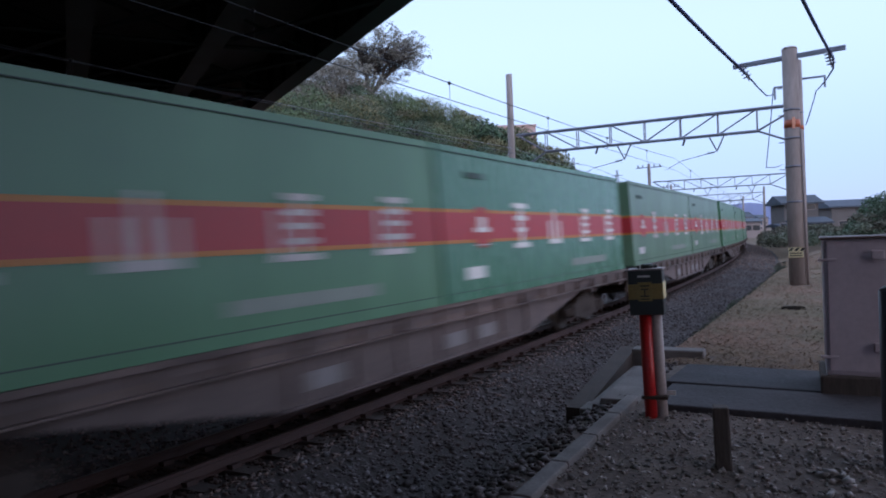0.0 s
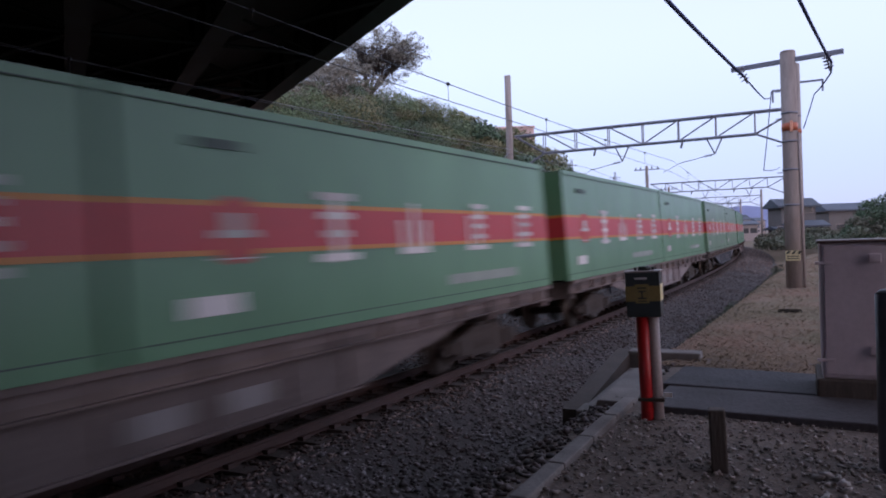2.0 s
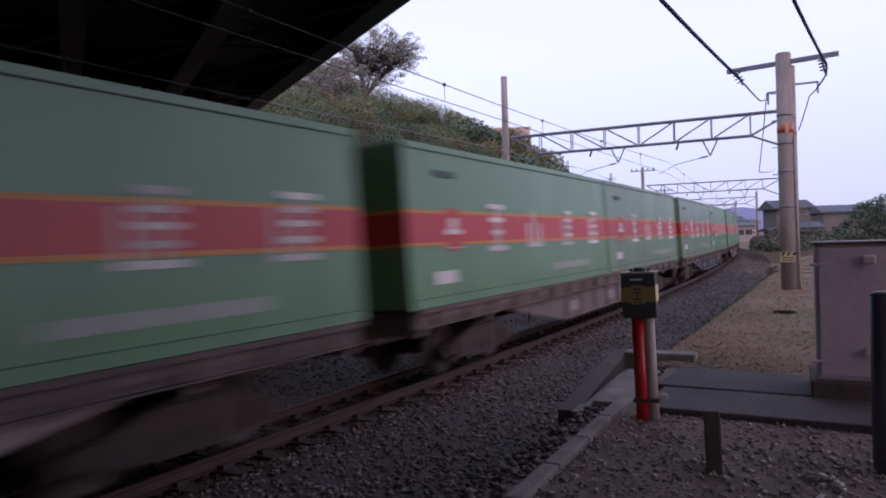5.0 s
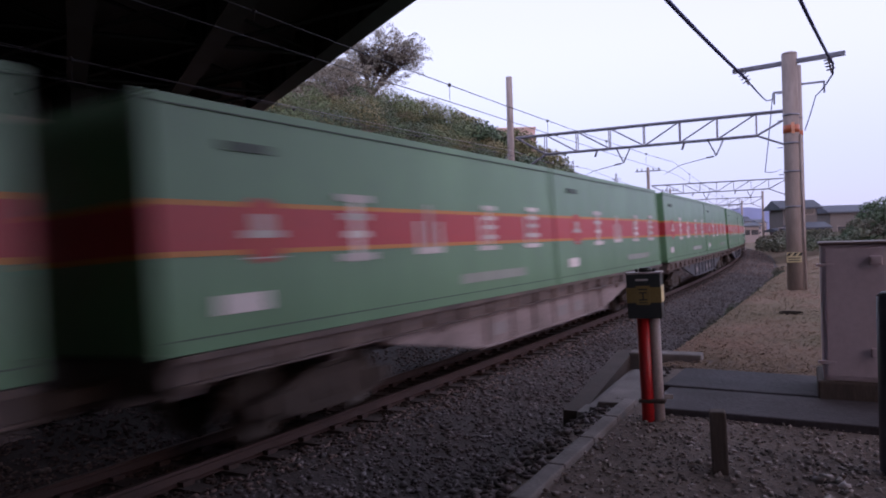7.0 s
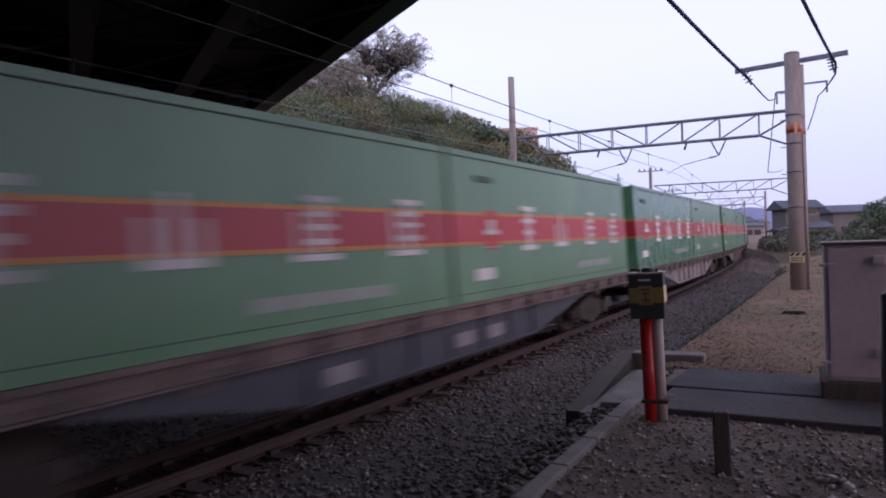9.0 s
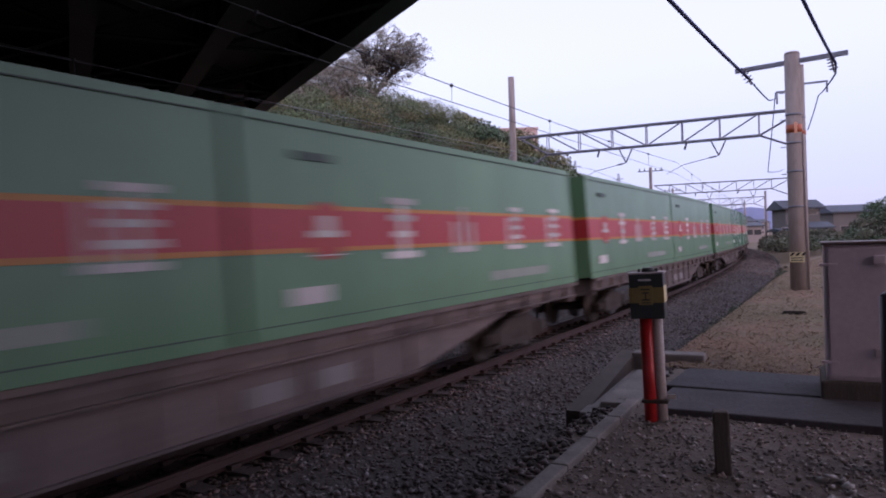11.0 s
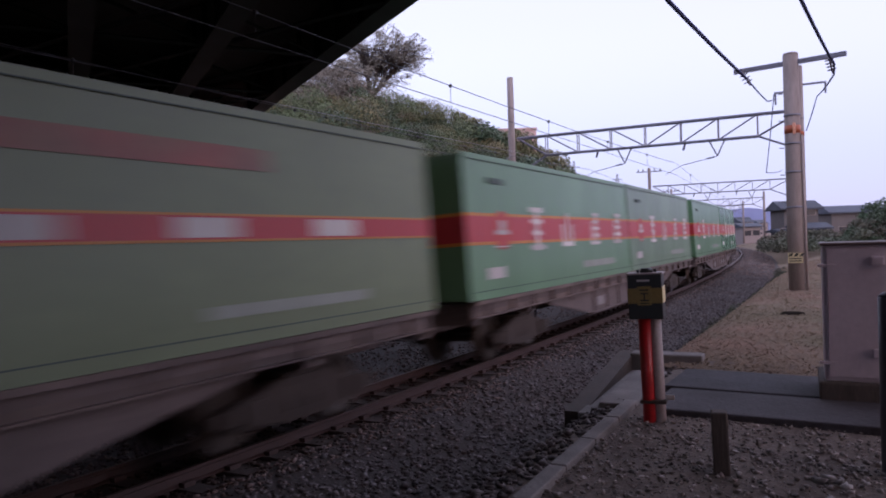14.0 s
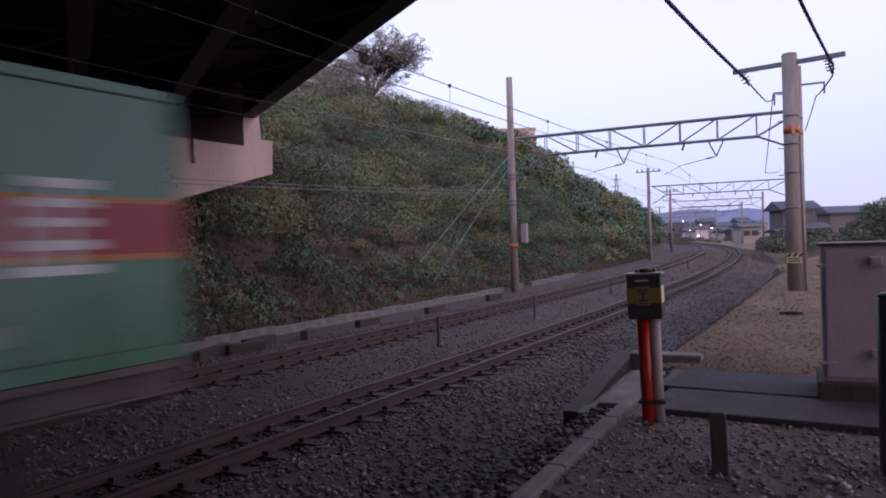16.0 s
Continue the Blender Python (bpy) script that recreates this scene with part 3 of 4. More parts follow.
def warning_post():
    root = thing("emergency_post", "red and grey post carrying a black and yellow emergency box", "signal post", pose(-1.57, 5.92, GZ - 0.03, 0, -1.5, 8))
    part("red_tube", tube((-0.035, -0.02, -0.2), (-0.035, -0.02, 0.9), 0.052, n=18), POST_RED, root, "bright red painted tube")
    part("grey_tube", tube((0.045, 0.01, -0.2), (0.045, 0.01, 0.9), 0.05, n=18), POST_GREY, root, "pale grey tube")
    part("clamp", box(-0.1, 0.11, -0.075, 0.06, 0.17, 0.2, 0.006), RUSTY, root)
    part("cable_tag", box(0.1, 0.17, -0.03, -0.02, 0.2, 0.24, 0.004), WHITE, root)
    bx = part("box", box(-0.145, 0.125, -0.1, 0.1, 0.87, 1.245, 0.008), BOX_BLACK, root, "black sheet-metal box")
    part("lid", box(-0.155, 0.135, -0.11, 0.11, 1.235, 1.25, 0.004), POST_GREY, bx)
    part("yellow_panel", box(-0.147, 0.127, -0.104, -0.1, 1.0, 1.125), BOX_YELLOW, bx, "dull yellow band")
    part("side_panel", box(0.126, 0.13, -0.1, 0.1, 1.0, 1.135), BOX_PALE, bx, "pale yellow side panel")
    part("plate", box(-0.07, 0.04, -0.108, -0.104, 0.985, 1.14, 0.001), BOX_YELLOW, bx, "yellow plate with a black sign")
    for x0, x1, z0, z1 in ((-0.05, 0.02, 1.105, 1.115), (-0.045, 0.015, 1.078, 1.087), (-0.02, -0.01, 1.03, 1.078), (-0.05, 0.02, 1.02, 1.03), (-0.05, 0.02, 0.998, 1.006)):
        part("sign_stroke", box(x0, x1, -0.1095, -0.108, z0, z1), BOX_BLACK, bx)
    part("name_bar", box(-0.07, 0.03, -0.104, -0.1, 1.18, 1.195), WHITE, bx)
    part("beacon", tube((0.0, 0, 1.25), (0.0, 0, 1.285), 0.055, 0.045, n=16), BOX_BLACK, bx)
    for a in (-0.07, 0.07):
        part("lug", box(a - 0.01, a + 0.01, -0.02, 0.02, 1.25, 1.275), BOX_BLACK, bx)


warning_post()


def stub_post():
    bm = box(-0.05, 0.05, -0.05, 0.05, -0.3, 0.39, 0.012)
    root = thing("marker_stake", "short weathered brown concrete marker stake in gravel", "stake", pose(-0.85, 4.78, GZ, 1, -1.5, 12))
    part("stake", bm, BROWN_POST, root)


stub_post()


def cabinet():
    root = thing("relay_cabinet", "mauve-grey steel equipment cabinet on a concrete plinth", "cabinet", pose(-0.37, 7.05, GZ, 0, 0, 4))
    part("plinth", box(-0.05, 1.1, -0.04, 0.75, -0.2, 0.2, 0.02), BROWN_POST, root, "stained concrete plinth")
    part("body", box(0.0, 1.05, 0.0, 0.7, 0.2, 1.385, 0.012), CABINET, root)
    part("roof", box(-0.02, 1.07, -0.03, 0.72, 1.385, 1.41, 0.006), BROWN_EDGE, root)
    part("door", box(0.03, 1.02, -0.018, 0.0, 0.24, 1.36, 0.005), CABINET, root)
    for z in (0.35, 1.2):
        part("hinge", box(-0.04, 0.1, -0.03, -0.01, z, z + 0.025, 0.004), CABINET, root)
    for z in (0.42, 1.21):
        part("latch", box(0.36, 0.46, -0.06, -0.018, z, z + 0.08, 0.012), CABINET, root)


cabinet()


def guard_post():
    bm = tube((0, 0, -0.3), (0, 0, 1.1), 0.075, n=20)
    tube((0, 0, 1.1), (0, 0, 1.125), 0.075, 0.045, n=20, bm=bm)
    root = thing("guard_post", "dark grey round steel guard post", "bollard", pose(0.10, 5.2, GZ))
    part("post", bm, DARK_POST, root)


guard_post()


# ---------------- poles, portals, wires ----------------
def concrete_pole(root, h, r0, r1, depth=0.6):
    part("shaft", tube((0, 0, -depth), (0, 0, h), r0, r1, n=20), POLE, root)
    part("cap", tube((0, 0, h), (0, 0, h + 0.05), r1 * 1.02, r1 * 0.9, n=20), POST_GREY, root)
    for z in (0.35, 0.5, 0.62, 0.74):
        zz = h * z
        r = r0 + (r1 - r0) * z + 0.012
        part("steel_band", tube((0, 0, zz), (0, 0, zz + 0.05), r, n=18), STEEL, root)


def insulator(root, p, axis, n=3, r=0.085, pitch=0.075):
    bm = bmesh.new()
    a = Vector(axis).normalized()
    for k in range(n):
        c = Vector(p) + a * (k * pitch)
        tube(c, c + a * 0.03, r, r * 0.7, n=12, bm=bm)
    tube(Vector(p) - a * 0.05, Vector(p) + a * (n * pitch + 0.03), 0.025, n=6, bm=bm)
    part("insulator", bm, PORCELAIN, root, "ribbed porcelain insulator")


REFLECT_BRIGHT = material("reflector_bright", (0.95, 0.45, 0.3), 0.3, vary=0.1, bump=0.0)


def near_pole():
    m = pose(-1.66, 20.4, GZ - 0.02, -0.2, -0.2, 0)
    root = thing("utility_pole", "thick concrete utility pole with steel crossarm on the bank", "utility pole", m)
    concrete_pole(root, 6.07, 0.2, 0.185)
    arm = prism([(-0.055, 5.82), (0.055, 5.82), (0.055, 5.93), (-0.055, 5.93)], "x", -1.4, 1.27)
    bmesh.ops.rotate(arm, verts=arm.verts, cent=(0, 0, 5.87), matrix=Matrix.Rotation(radians(-7.6), 3, "Z"))
    part("crossarm", arm, STEEL, root, "grey steel crossarm")
    insulator(root, (-1.08, -0.65, 5.70), (0.18, 0.10, -0.38), n=4, r=0.12, pitch=0.1)
    insulator(root, (0.86, 0.52, 5.93), (0.07, 0.04, -0.35), n=4, r=0.12, pitch=0.085)
    part("reflector_band", tube((0, 0, 4.05), (0, 0, 4.25), 0.196, 0.195, n=20), REFLECT, root, "orange reflective band")
    part("reflector", box(0.02, 0.09, -0.215, -0.185, 4.02, 4.3, 0.005), REFLECT_BRIGHT, root, "bright orange reflector")
    for z in (1.6, 2.3, 3.0, 3.7, 4.4, 5.1):
        part("step_bolt", tube((-0.2, 0, z), (-0.32, 0, z), 0.012, n=6), STEEL, root)
    part("warning_plate", box(-0.17, 0.17, -0.235, -0.2, 0.72, 0.98), STRIPE_SIGN, root, "yellow plate with black slanted stripes")
    for k in range(3):
        bm = prism([(-0.17 + k * 0.13, 0.89), (-0.1 + k * 0.13, 0.89), (-0.04 + k * 0.13, 0.97), (-0.11 + k * 0.13, 0.97)], "y", -0.239, -0.235)
        part("stripe", bm, BOX_BLACK, root)
    for z in (0.76, 0.82):
        part("name_bar", box(-0.14, 0.14, -0.239, -0.235, z, z + 0.025), BOX_BLACK, root)
    part("conduit", tube((0.24, -0.05, 0), (0.21, -0.05, 4.0), 0.03, n=8), POST_GREY, root)


near_pole()


def far_side_pole():
    root = thing("catenary_pole", "slim concrete catenary pole carrying the portal beam", "catenary pole", on_track(5.15, 35.6, 0.75))
    concrete_pole(root, 9.0, 0.2, 0.165)
    part("bracket", box(-0.05, 1.1, -0.04, 0.04, 8.15, 8.23), STEEL, root)
    part("bracket", box(1.02, 1.1, -0.04, 0.04, 7.7, 8.2), STEEL, root)
    part("bracket", box(-1.0, 0.05, -0.04, 0.04, 7.9, 7.98), STEEL, root)
    part("bracket", box(-1.0, -0.92, -0.04, 0.04, 7.4, 7.95), STEEL, root)
    part("reflector_band", tube((0, 0, 5.9), (0, 0, 6.1), 0.19, n=16), REFLECT, root)


far_side_pole()
PORTALS = (35.0, 80.0, 120.0, 152.0, 191.0, 230.0)


def beam(root, x0, x1, zt, zb):
    """Lattice beam from x0 to x1 with sloping ends."""
    bm = bmesh.new()
    for y in (-0.17, 0.17):
        tube((x0, y, zt), (x1, y, zt), 0.055, n=6, bm=bm)
        tube((x0 + 1.6, y, zb), (x1 - 1.6, y, zb), 0.05, n=6, bm=bm)
    part("chord", bm, STEEL, root)
    n = 6
    w = (x1 - x0 - 3.2) / n
    for i in range(n + 1):
        x = x0 + 1.6 + i * w
        for y in (-0.17, 0.17):
            part("lattice_post", tube((x, y, zb), (x, y, zt), 0.028, n=5), STEEL, root)
        if i < n:
            a, b = (zt, zb) if i < n / 2 else (zb, zt)
            part("lattice_brace", tube((x, 0, a), (x + w, 0, b), 0.038, n=5), STEEL, root)
    part("end_strut", tube((x0, 0, zt), (x0 + 1.6, 0, zb), 0.05, n=5), STEEL, root)
    part("end_strut", tube((x0, 0, zb - 0.9), (x0 + 1.6, 0, zb), 0.05, n=5), STEEL, root)
    part("end_strut", tube((x1, 0, zt - 0.15), (x1 - 1.6, 0, zb), 0.05, n=5), STEEL, root)
    part("end_strut", tube((x1, 0, zb - 0.7), (x1 - 1.6, 0, zb), 0.05, n=5), STEEL, root)


def hanger(root, x, zb):
    bm = tube((x - 0.35, 0, zb), (x, 0, zb - 0.75), 0.035, n=5)
    tube((x + 0.35, 0, zb), (x, 0, zb - 0.75), 0.035, n=5, bm=bm)
    part("hanger", bm, STEEL, root)
    part("registration_arm", tube((x, 0, zb - 0.75), (x - 1.6, 0.1, zb - 1.05), 0.017, n=6), STEEL, root)
    insulator(root, (x - 0.15, 0.01, zb - 0.78), (-1, 0, -0.15), n=4, r=0.06)
    part("steady_arm", tube((x - 1.6, 0.1, zb - 1.05), (x - 2.4, 0.1, zb - 1.45), 0.013, n=5), STEEL, root)


def portal(s, first=False):
    z0 = -0.4
    root = thing("catenary_portal", "concrete pole with grey lattice beam spanning both tracks", "catenary portal", on_track(0, s, 0), group="catenary portals")
    part("pole", tube((-8.55, 0, z0 - 0.4), (-8.55, 0, 11.0 if first else 9.75), 0.21, 0.165, n=18), POLE, root, "tall concrete pole")
    zt, zb = 7.72, 6.72
    beam(root, -8.2, 5.05, zt, zb)
    hanger(root, -2.6, zb)
    hanger(root, 1.7, zb)
    for x in (-3.9, 0.3):
        part("feeder_insulator", tube((x, 0, zb), (x - 0.12, 0, zb - 0.35), 0.05, n=8), PORCELAIN, root)
    if first:
        part("band", tube((-8.55, 0, 1.9), (-8.55, 0, 2.15), 0.215, n=16), REFLECT, root, "orange reflective band")
        part("switch_box", box(-8.05, -7.75, -0.2, 0.1, 2.2, 3.2, 0.02), POST_GREY, root)
        for z in (4.2, 4.4, 5.6, 5.8):
            part("clamp", tube((-8.55, 0, z), (-8.55, 0, z + 0.1), 0.225, n=14), STEEL, root)
        for k in range(3):
            part("insulator", tube((-8.1, -0.1, 5.0 + 0.5 * k), (-7.75, -0.1, 5.1 + 0.5 * k), 0.06, n=8), PORCELAIN, root)
    else:
        part("pole", tube((5.1, 0, 0.2), (5.1, 0, 8.6), 0.2, 0.16, n=14), POLE, root)
        part("crossarm", box(-9.9, -7.2, -0.06, 0.06, 9.3, 9.4), STEEL, root)
        for x in (-9.7, -9.2, -8.0, -7.4):
            part("insulator", tube((x, 0, 9.38), (x, 0, 9.66), 0.06, n=8), PORCELAIN, root)


for i, s in enumerate(PORTALS):
    portal(s, i == 0)


def overhead_lines():
    stops = (-30.0, -4.0) + PORTALS
    for off, lab in ((0.0, "near track"), (-4.2, "far track")):
        zc, zm = 5.24, 5.80
        root = thing("overhead_line", "dark overhead contact line with droppers above the " + lab, "overhead line", group="overhead lines")
        for a, b in zip(stops, stops[1:]):
            o = off - 0.2
            wire("contact_wire", [at(o, a, zc), at(o, b, zc)], 0.009 if a < 60 else 0.02, WIRE, root, n=4, steps=2)
            wire("messenger_wire", [at(o, a, zm), at(o, b, zm)], 0.010 if a < 60 else 0.022, WIRE, root, sag=0.22, n=4, steps=8)
            if a < 80:
                n = 7
                for k in range(1, n):
                    t = k / n
                    p0, p1 = at(o, a, zm).lerp(at(o, b, zm), t), at(o, a, zc).lerp(at(o, b, zc), t)
                    p0.z -= 0.22 * 4 * t * (1 - t)
                    part("dropper", tube(p0, p1, 0.006, n=4), WIRE, root)
                    bm = bmesh.new()
                    bmesh.ops.create_icosphere(bm, subdivisions=1, radius=0.045, matrix=Matrix.Translation(p0))
                    part("clip", bm, WIRE, root)
    # bare feeder wires along the left-hand poles
    pole = at(-8.55, 35.0, 0)
    for z, w in ((4.97, 4.62), (4.84, 4.47)):
        wire("feeder_wire", [pole + Vector((0, 0, z)), Vector((-18.8, 13.6, w))], 0.012, STEEL, label="thin bare wire strung from pole to abutment", sag=0.1, n=4)
        wire("feeder_wire", [at(-8.55, s, z) for s in PORTALS], 0.018, WIRE, label="thin bare feeder wire strung between poles", sag=0.3, n=4)
    wire("feeder_wire", [at(-8.4, s, 7.05) for s in (-20.0,) + PORTALS], 0.011, STEEL, label="pale feeder wire strung along the poles", sag=0.2, n=4)
    # stays from the first left pole to the slope
    base = at(-8.55, 35.0, 0)
    for dz, ds in ((7.0, -9.0), (6.4, -8.0)):
        wire("stay_wire", [base + Vector((0, 0, dz)), at(-9.2, 35.0 + ds, 1.6 if dz > 6.5 else 0.6)], 0.016, STEEL, label="steel stay wire bracing the pole", steps=2)
    # heavy cables to the thick pole
    top = Vector((-1.66, 20.4, GZ))
    a, b = top + Vector((-1.0, -0.2, 5.5)), top + Vector((0.97, -0.2, 5.62))
    wire("power_cable", [a, Vector((-2.62, 11.3, 6.01)), Vector((-2.6, 8.75, 7.08))], 0.035, CABLE, label="thick dark blue power cable overhead", steps=10, sag=0.03, n=10)
    wire("power_cable", [b, Vector((-0.85, 12.36, 5.95)), Vector((-0.83, 7.75, 7.08))], 0.03, CABLE, label="thick dark blue power cable overhead", steps=10, sag=0.03, n=10)
    p2 = at(5.15, 35.6, 0.75)
    lo, hi = Vector((-2.53, 19.87, 6.15)), Vector((-0.73, 20.96, 6.35))
    tip_l, tip_r = Vector((-3.61, 35.31, 8.32)), Vector((-1.95, 36.31, 8.41))
    wire("jumper_wire", [a, lo, lo.lerp(tip_l, 0.55) + Vector((0, 0, -0.22)), tip_l], 0.022, CABLE, label="slack jumper wire between poles", steps=3, sag=0.02)
    wire("jumper_wire", [tip_l + Vector((0, 0, 0.25)), Vector((-4.73, 41.61, 5.54)), at(4.4, 74, 8.2)], 0.022, CABLE, label="slack jumper wire between poles", sag=0.12)
    wire("jumper_wire", [b, hi, tip_r, Vector((-2.40, 36.03, 6.87))], 0.024, CABLE, label="slack jumper wire between poles", sag=0.06, steps=4)


overhead_lines()


def marker_posts():
    for s in (15.1, 21.5, 30.9, 42, 55, 70):
        root = thing("track_marker", "thin dark post standing between the two tracks", "marker post", on_track(-2.35, s, -0.3), group="posts between tracks")
        part("post", box(-0.035, 0.035, -0.035, 0.035, -0.2, 0.83, 0.008), DARK_POST, root)
        part("base", box(-0.09, 0.09, -0.09, 0.09, -0.2, 0.06, 0.01), RUSTY, root)


marker_posts()


def old_timbers():
    for s, o, l, a in ((12.6, -7.6, 1.5, 0.3), (13.4, -7.2, 1.1, -0.25), (14.6, -7.9, 1.3, 0.1), (16.2, -7.5, 0.9, 0.5), (19.5, -7.6, 1.2, 0.0), (24.0, -7.5, 1.6, 0.1), (29.5, -7.4, 1.2, -0.1)):
        root = thing("old_sleeper", "dark rotten timber sleeper discarded by the track", "timber", on_track(o, s, -0.38, a), group="discarded sleepers")
        part("timber", box(-0.11, 0.11, -l / 2, l / 2, -0.05, 0.2 + random.uniform(0, 0.1), 0.02), RUSTY, root)


old_timbers()


def low_wall():
    root = thing("retaining_kerb", "low pale concrete wall at the foot of the hill", "low wall", kind="structure")
    for i in range(70):
        s = 4 + i * 1.5
        if 17.5 < s < 19 or 24 < s < 25 or 35 < s < 40 and i % 2:
            continue
        o = -9.25 - (0 if s < 40 else (s - 40) * 0.035)
        part("wall_block", box(-0.12, 0.12, -0.745, 0.745, -0.25, 0.2 + random.uniform(-0.05, 0.03), 0.015), CONCRETE, root, m=on_track(o, s, -0.35))


low_wall()


# ---------------- the road bridge ----------------
def bridge():
    u = Vector((-0.8556, 0.5176, 0))
    root = thing("road_bridge", "dark painted steel girder bridge crossing over the railway", "bridge", kind="structure")
    m = Matrix((u, Vector((-0.5176, -0.8556, 0)), Vector((0, 0, 1)))).transposed().to_4x4()
    m.translation = (0, 7.21, 7.05)
    root.matrix_basis = m
    L0, L1 = -16.0, 27.5
    part("deck_slab", box(L0, L1, 0.1, 22.5, 1.25, 1.55), GIRDER, root)
    for k in range(9):
        w = 0.05 + k * 2.75
        bm = box(L0, L1, w, w + 0.5, 0.0, 0.04)
        box(L0, L1, w + 0.24, w + 0.262, 0.04, 1.22, bm=bm)
        box(L0, L1, w + 0.05, w + 0.45, 1.2, 1.25, bm=bm)
        for j in range(28):
            x = L0 + 0.4 + j * 1.55
            box(x, x + 0.02, w + 0.1, w + 0.4, 0.04, 1.2, bm=bm)
        part("girder", bm, GIRDER, root, "steel plate girder")
        if k < 8:
            for j in range(9):
                x = L0 + 2 + j * 4.6
                bm = tube((x, w + 0.3, 0.12), (x, w + 3.0, 0.12), 0.05, n=4)
                tube((x, w + 0.3, 0.12), (x, w + 3.0, 1.1), 0.045, n=4, bm=bm)
                tube((x, w + 0.3, 1.1), (x, w + 3.0, 0.12), 0.045, n=4, bm=bm)
                tube((x, w + 0.3, 0.1), (x + 4.6, w + 3.0, 0.1), 0.05, n=4, bm=bm)
                part("cross_brace", bm, GIRDER, root)
    part("parapet", box(L0, L1, -0.1, 0.12, 1.25, 2.3), CONCRETE, root)
    # abutment beyond the far track
    ab = thing("bridge_abutment", "pinkish concrete bridge abutment above the slope", "abutment", kind="structure")
    part("abutment_wall", prism([(15.83, 4.16), (19.47, 5.09), (19.52, 6.31), (18.95, 6.31), (18.75, 8.32), (18.1, 8.32), (18.1, 6.0), (-22.0, 6.0), (-22.0, -0.4), (0.0, 0.1)], "x", -22.0, -19.0), ABUT, ab)
    part("backwall", box(-23.0, -21.7, -22.0, 18.3, 5.4, 8.3), CONCRETE, ab)
    for k in range(9):
        w = 0.3 + k * 2.75
        along = (19.6 - 0.5176 * w) / 0.8556
        y = 7.21 + 0.5176 * along - 0.8556 * w
        part("bearing_block", box(-20.1, -19.15, y - 0.45, y + 0.45, 5.95, 7.06, 0.02), GIRDER, ab, "dark bearing block under a girder")
    # unseen wall right of the camera, added to block low sun and sky
    nb = thing("near_abutment", "unseen plain concrete wall added to shade the train and gravel", "abutment", kind="structure")
    part("abutment_wall", box(6.0, 7.5, -26.0, 3.0, -0.5, 8.3), CONCRETE, nb)
    part("abutment_stem", box(-25, -21.2, -22.0, 18.5, -0.5, 5.5), CONCRETE, ab)
    for y in (15.4, 17.2):
        part("drain_pipe", tube((-18.9, y - 1.4, 5.2), (-18.9, y - 1.4, 6.0), 0.06, n=8), POST_GREY, ab)


bridge()


# ---------------- plants ----------------
rng = np.random.default_rng(7)
PLUME = material("plume_grass", (0.33, 0.26, 0.20), 0.8, vary=0.2, scale=0.4, fine=4, bump=0.0, island=0.4, tint=(0.20, 0.18, 0.12))


def leaf_mesh(name, centres, normals, sizes, mat, aspect=0.5):
    """Many small leaves as one mesh: each a folded diamond."""
    n = len(centres)
    r = rng.normal(size=(n, 3))
    u = np.cross(normals, r)
    u /= np.linalg.norm(u, axis=1)[:, None] + 1e-9
    v = np.cross(normals, u)
    s = sizes[:, None]
    verts = np.stack([centres + u * s, centres + v * s * aspect - normals * s * 0.15, centres - u * s, centres - v * s * aspect - normals * s * 0.15], 1).reshape(-1, 3)
    me = bpy.data.meshes.new(name)
    me.vertices.add(4 * n)
    me.vertices.foreach_set("co", verts.astype(np.float32).ravel())
    me.loops.add(4 * n)
    me.loops.foreach_set("vertex_index", np.arange(4 * n, dtype=np.int32))
    me.polygons.add(n)
    me.polygons.foreach_set("loop_start", np.arange(0, 4 * n, 4, dtype=np.int32))
    me.update(calc_edges=True)
    me.materials.append(mat)
    return me


def clump_leaves(clumps, per, size):
    """Leaves on the outer shell of each clump (x, y, z, radius)."""
    cs, ns, ss = [], [], []
    for x, y, z, r in clumps:
        n = int(per * max(0.4, r * r))
        d = rng.normal(size=(n, 3))
        d /= np.linalg.norm(d, axis=1)[:, None]
        d[:, 2] = np.abs(d[:, 2]) * 1.05 - 0.25
        rad = r * (0.72 + 0.4 * rng.random(n))
        cs.append(np.array((x, y, z)) + d * rad[:, None] * np.array((1, 1, 0.85)))
        nn = d + 0.45 * rng.normal(size=(n, 3))
        ns.append(nn / np.linalg.norm(nn, axis=1)[:, None])
        ss.append(size * (0.6 + 0.8 * rng.random(n)))
    return np.concatenate(cs), np.concatenate(ns), np.concatenate(ss)


LEAF_HEDGE = material("hedge_leaf", (0.075, 0.095, 0.06), 0.65, vary=0.3, scale=0.12, fine=1.5, bump=0.0, tint=(0.11, 0.085, 0.065), island=0.4)
# near-black colour stands for the shade inside the drain hole
HOLLOW_SHADE = material("hollow_shade", (0.022, 0.018, 0.016), 1.0, spec=0.0, bump=0.6)
TOWN_WALL = material("town_wall", (0.62, 0.53, 0.53), 0.8, vary=0.15, scale=0.3, fine=2, bump=0.0, per_object=0.4)
HAY = material("hill_hay", (0.12, 0.088, 0.055), 0.85, vary=0.25, scale=0.5, fine=4, bump=0.0, island=0.4, tint=(0.06, 0.07, 0.035))


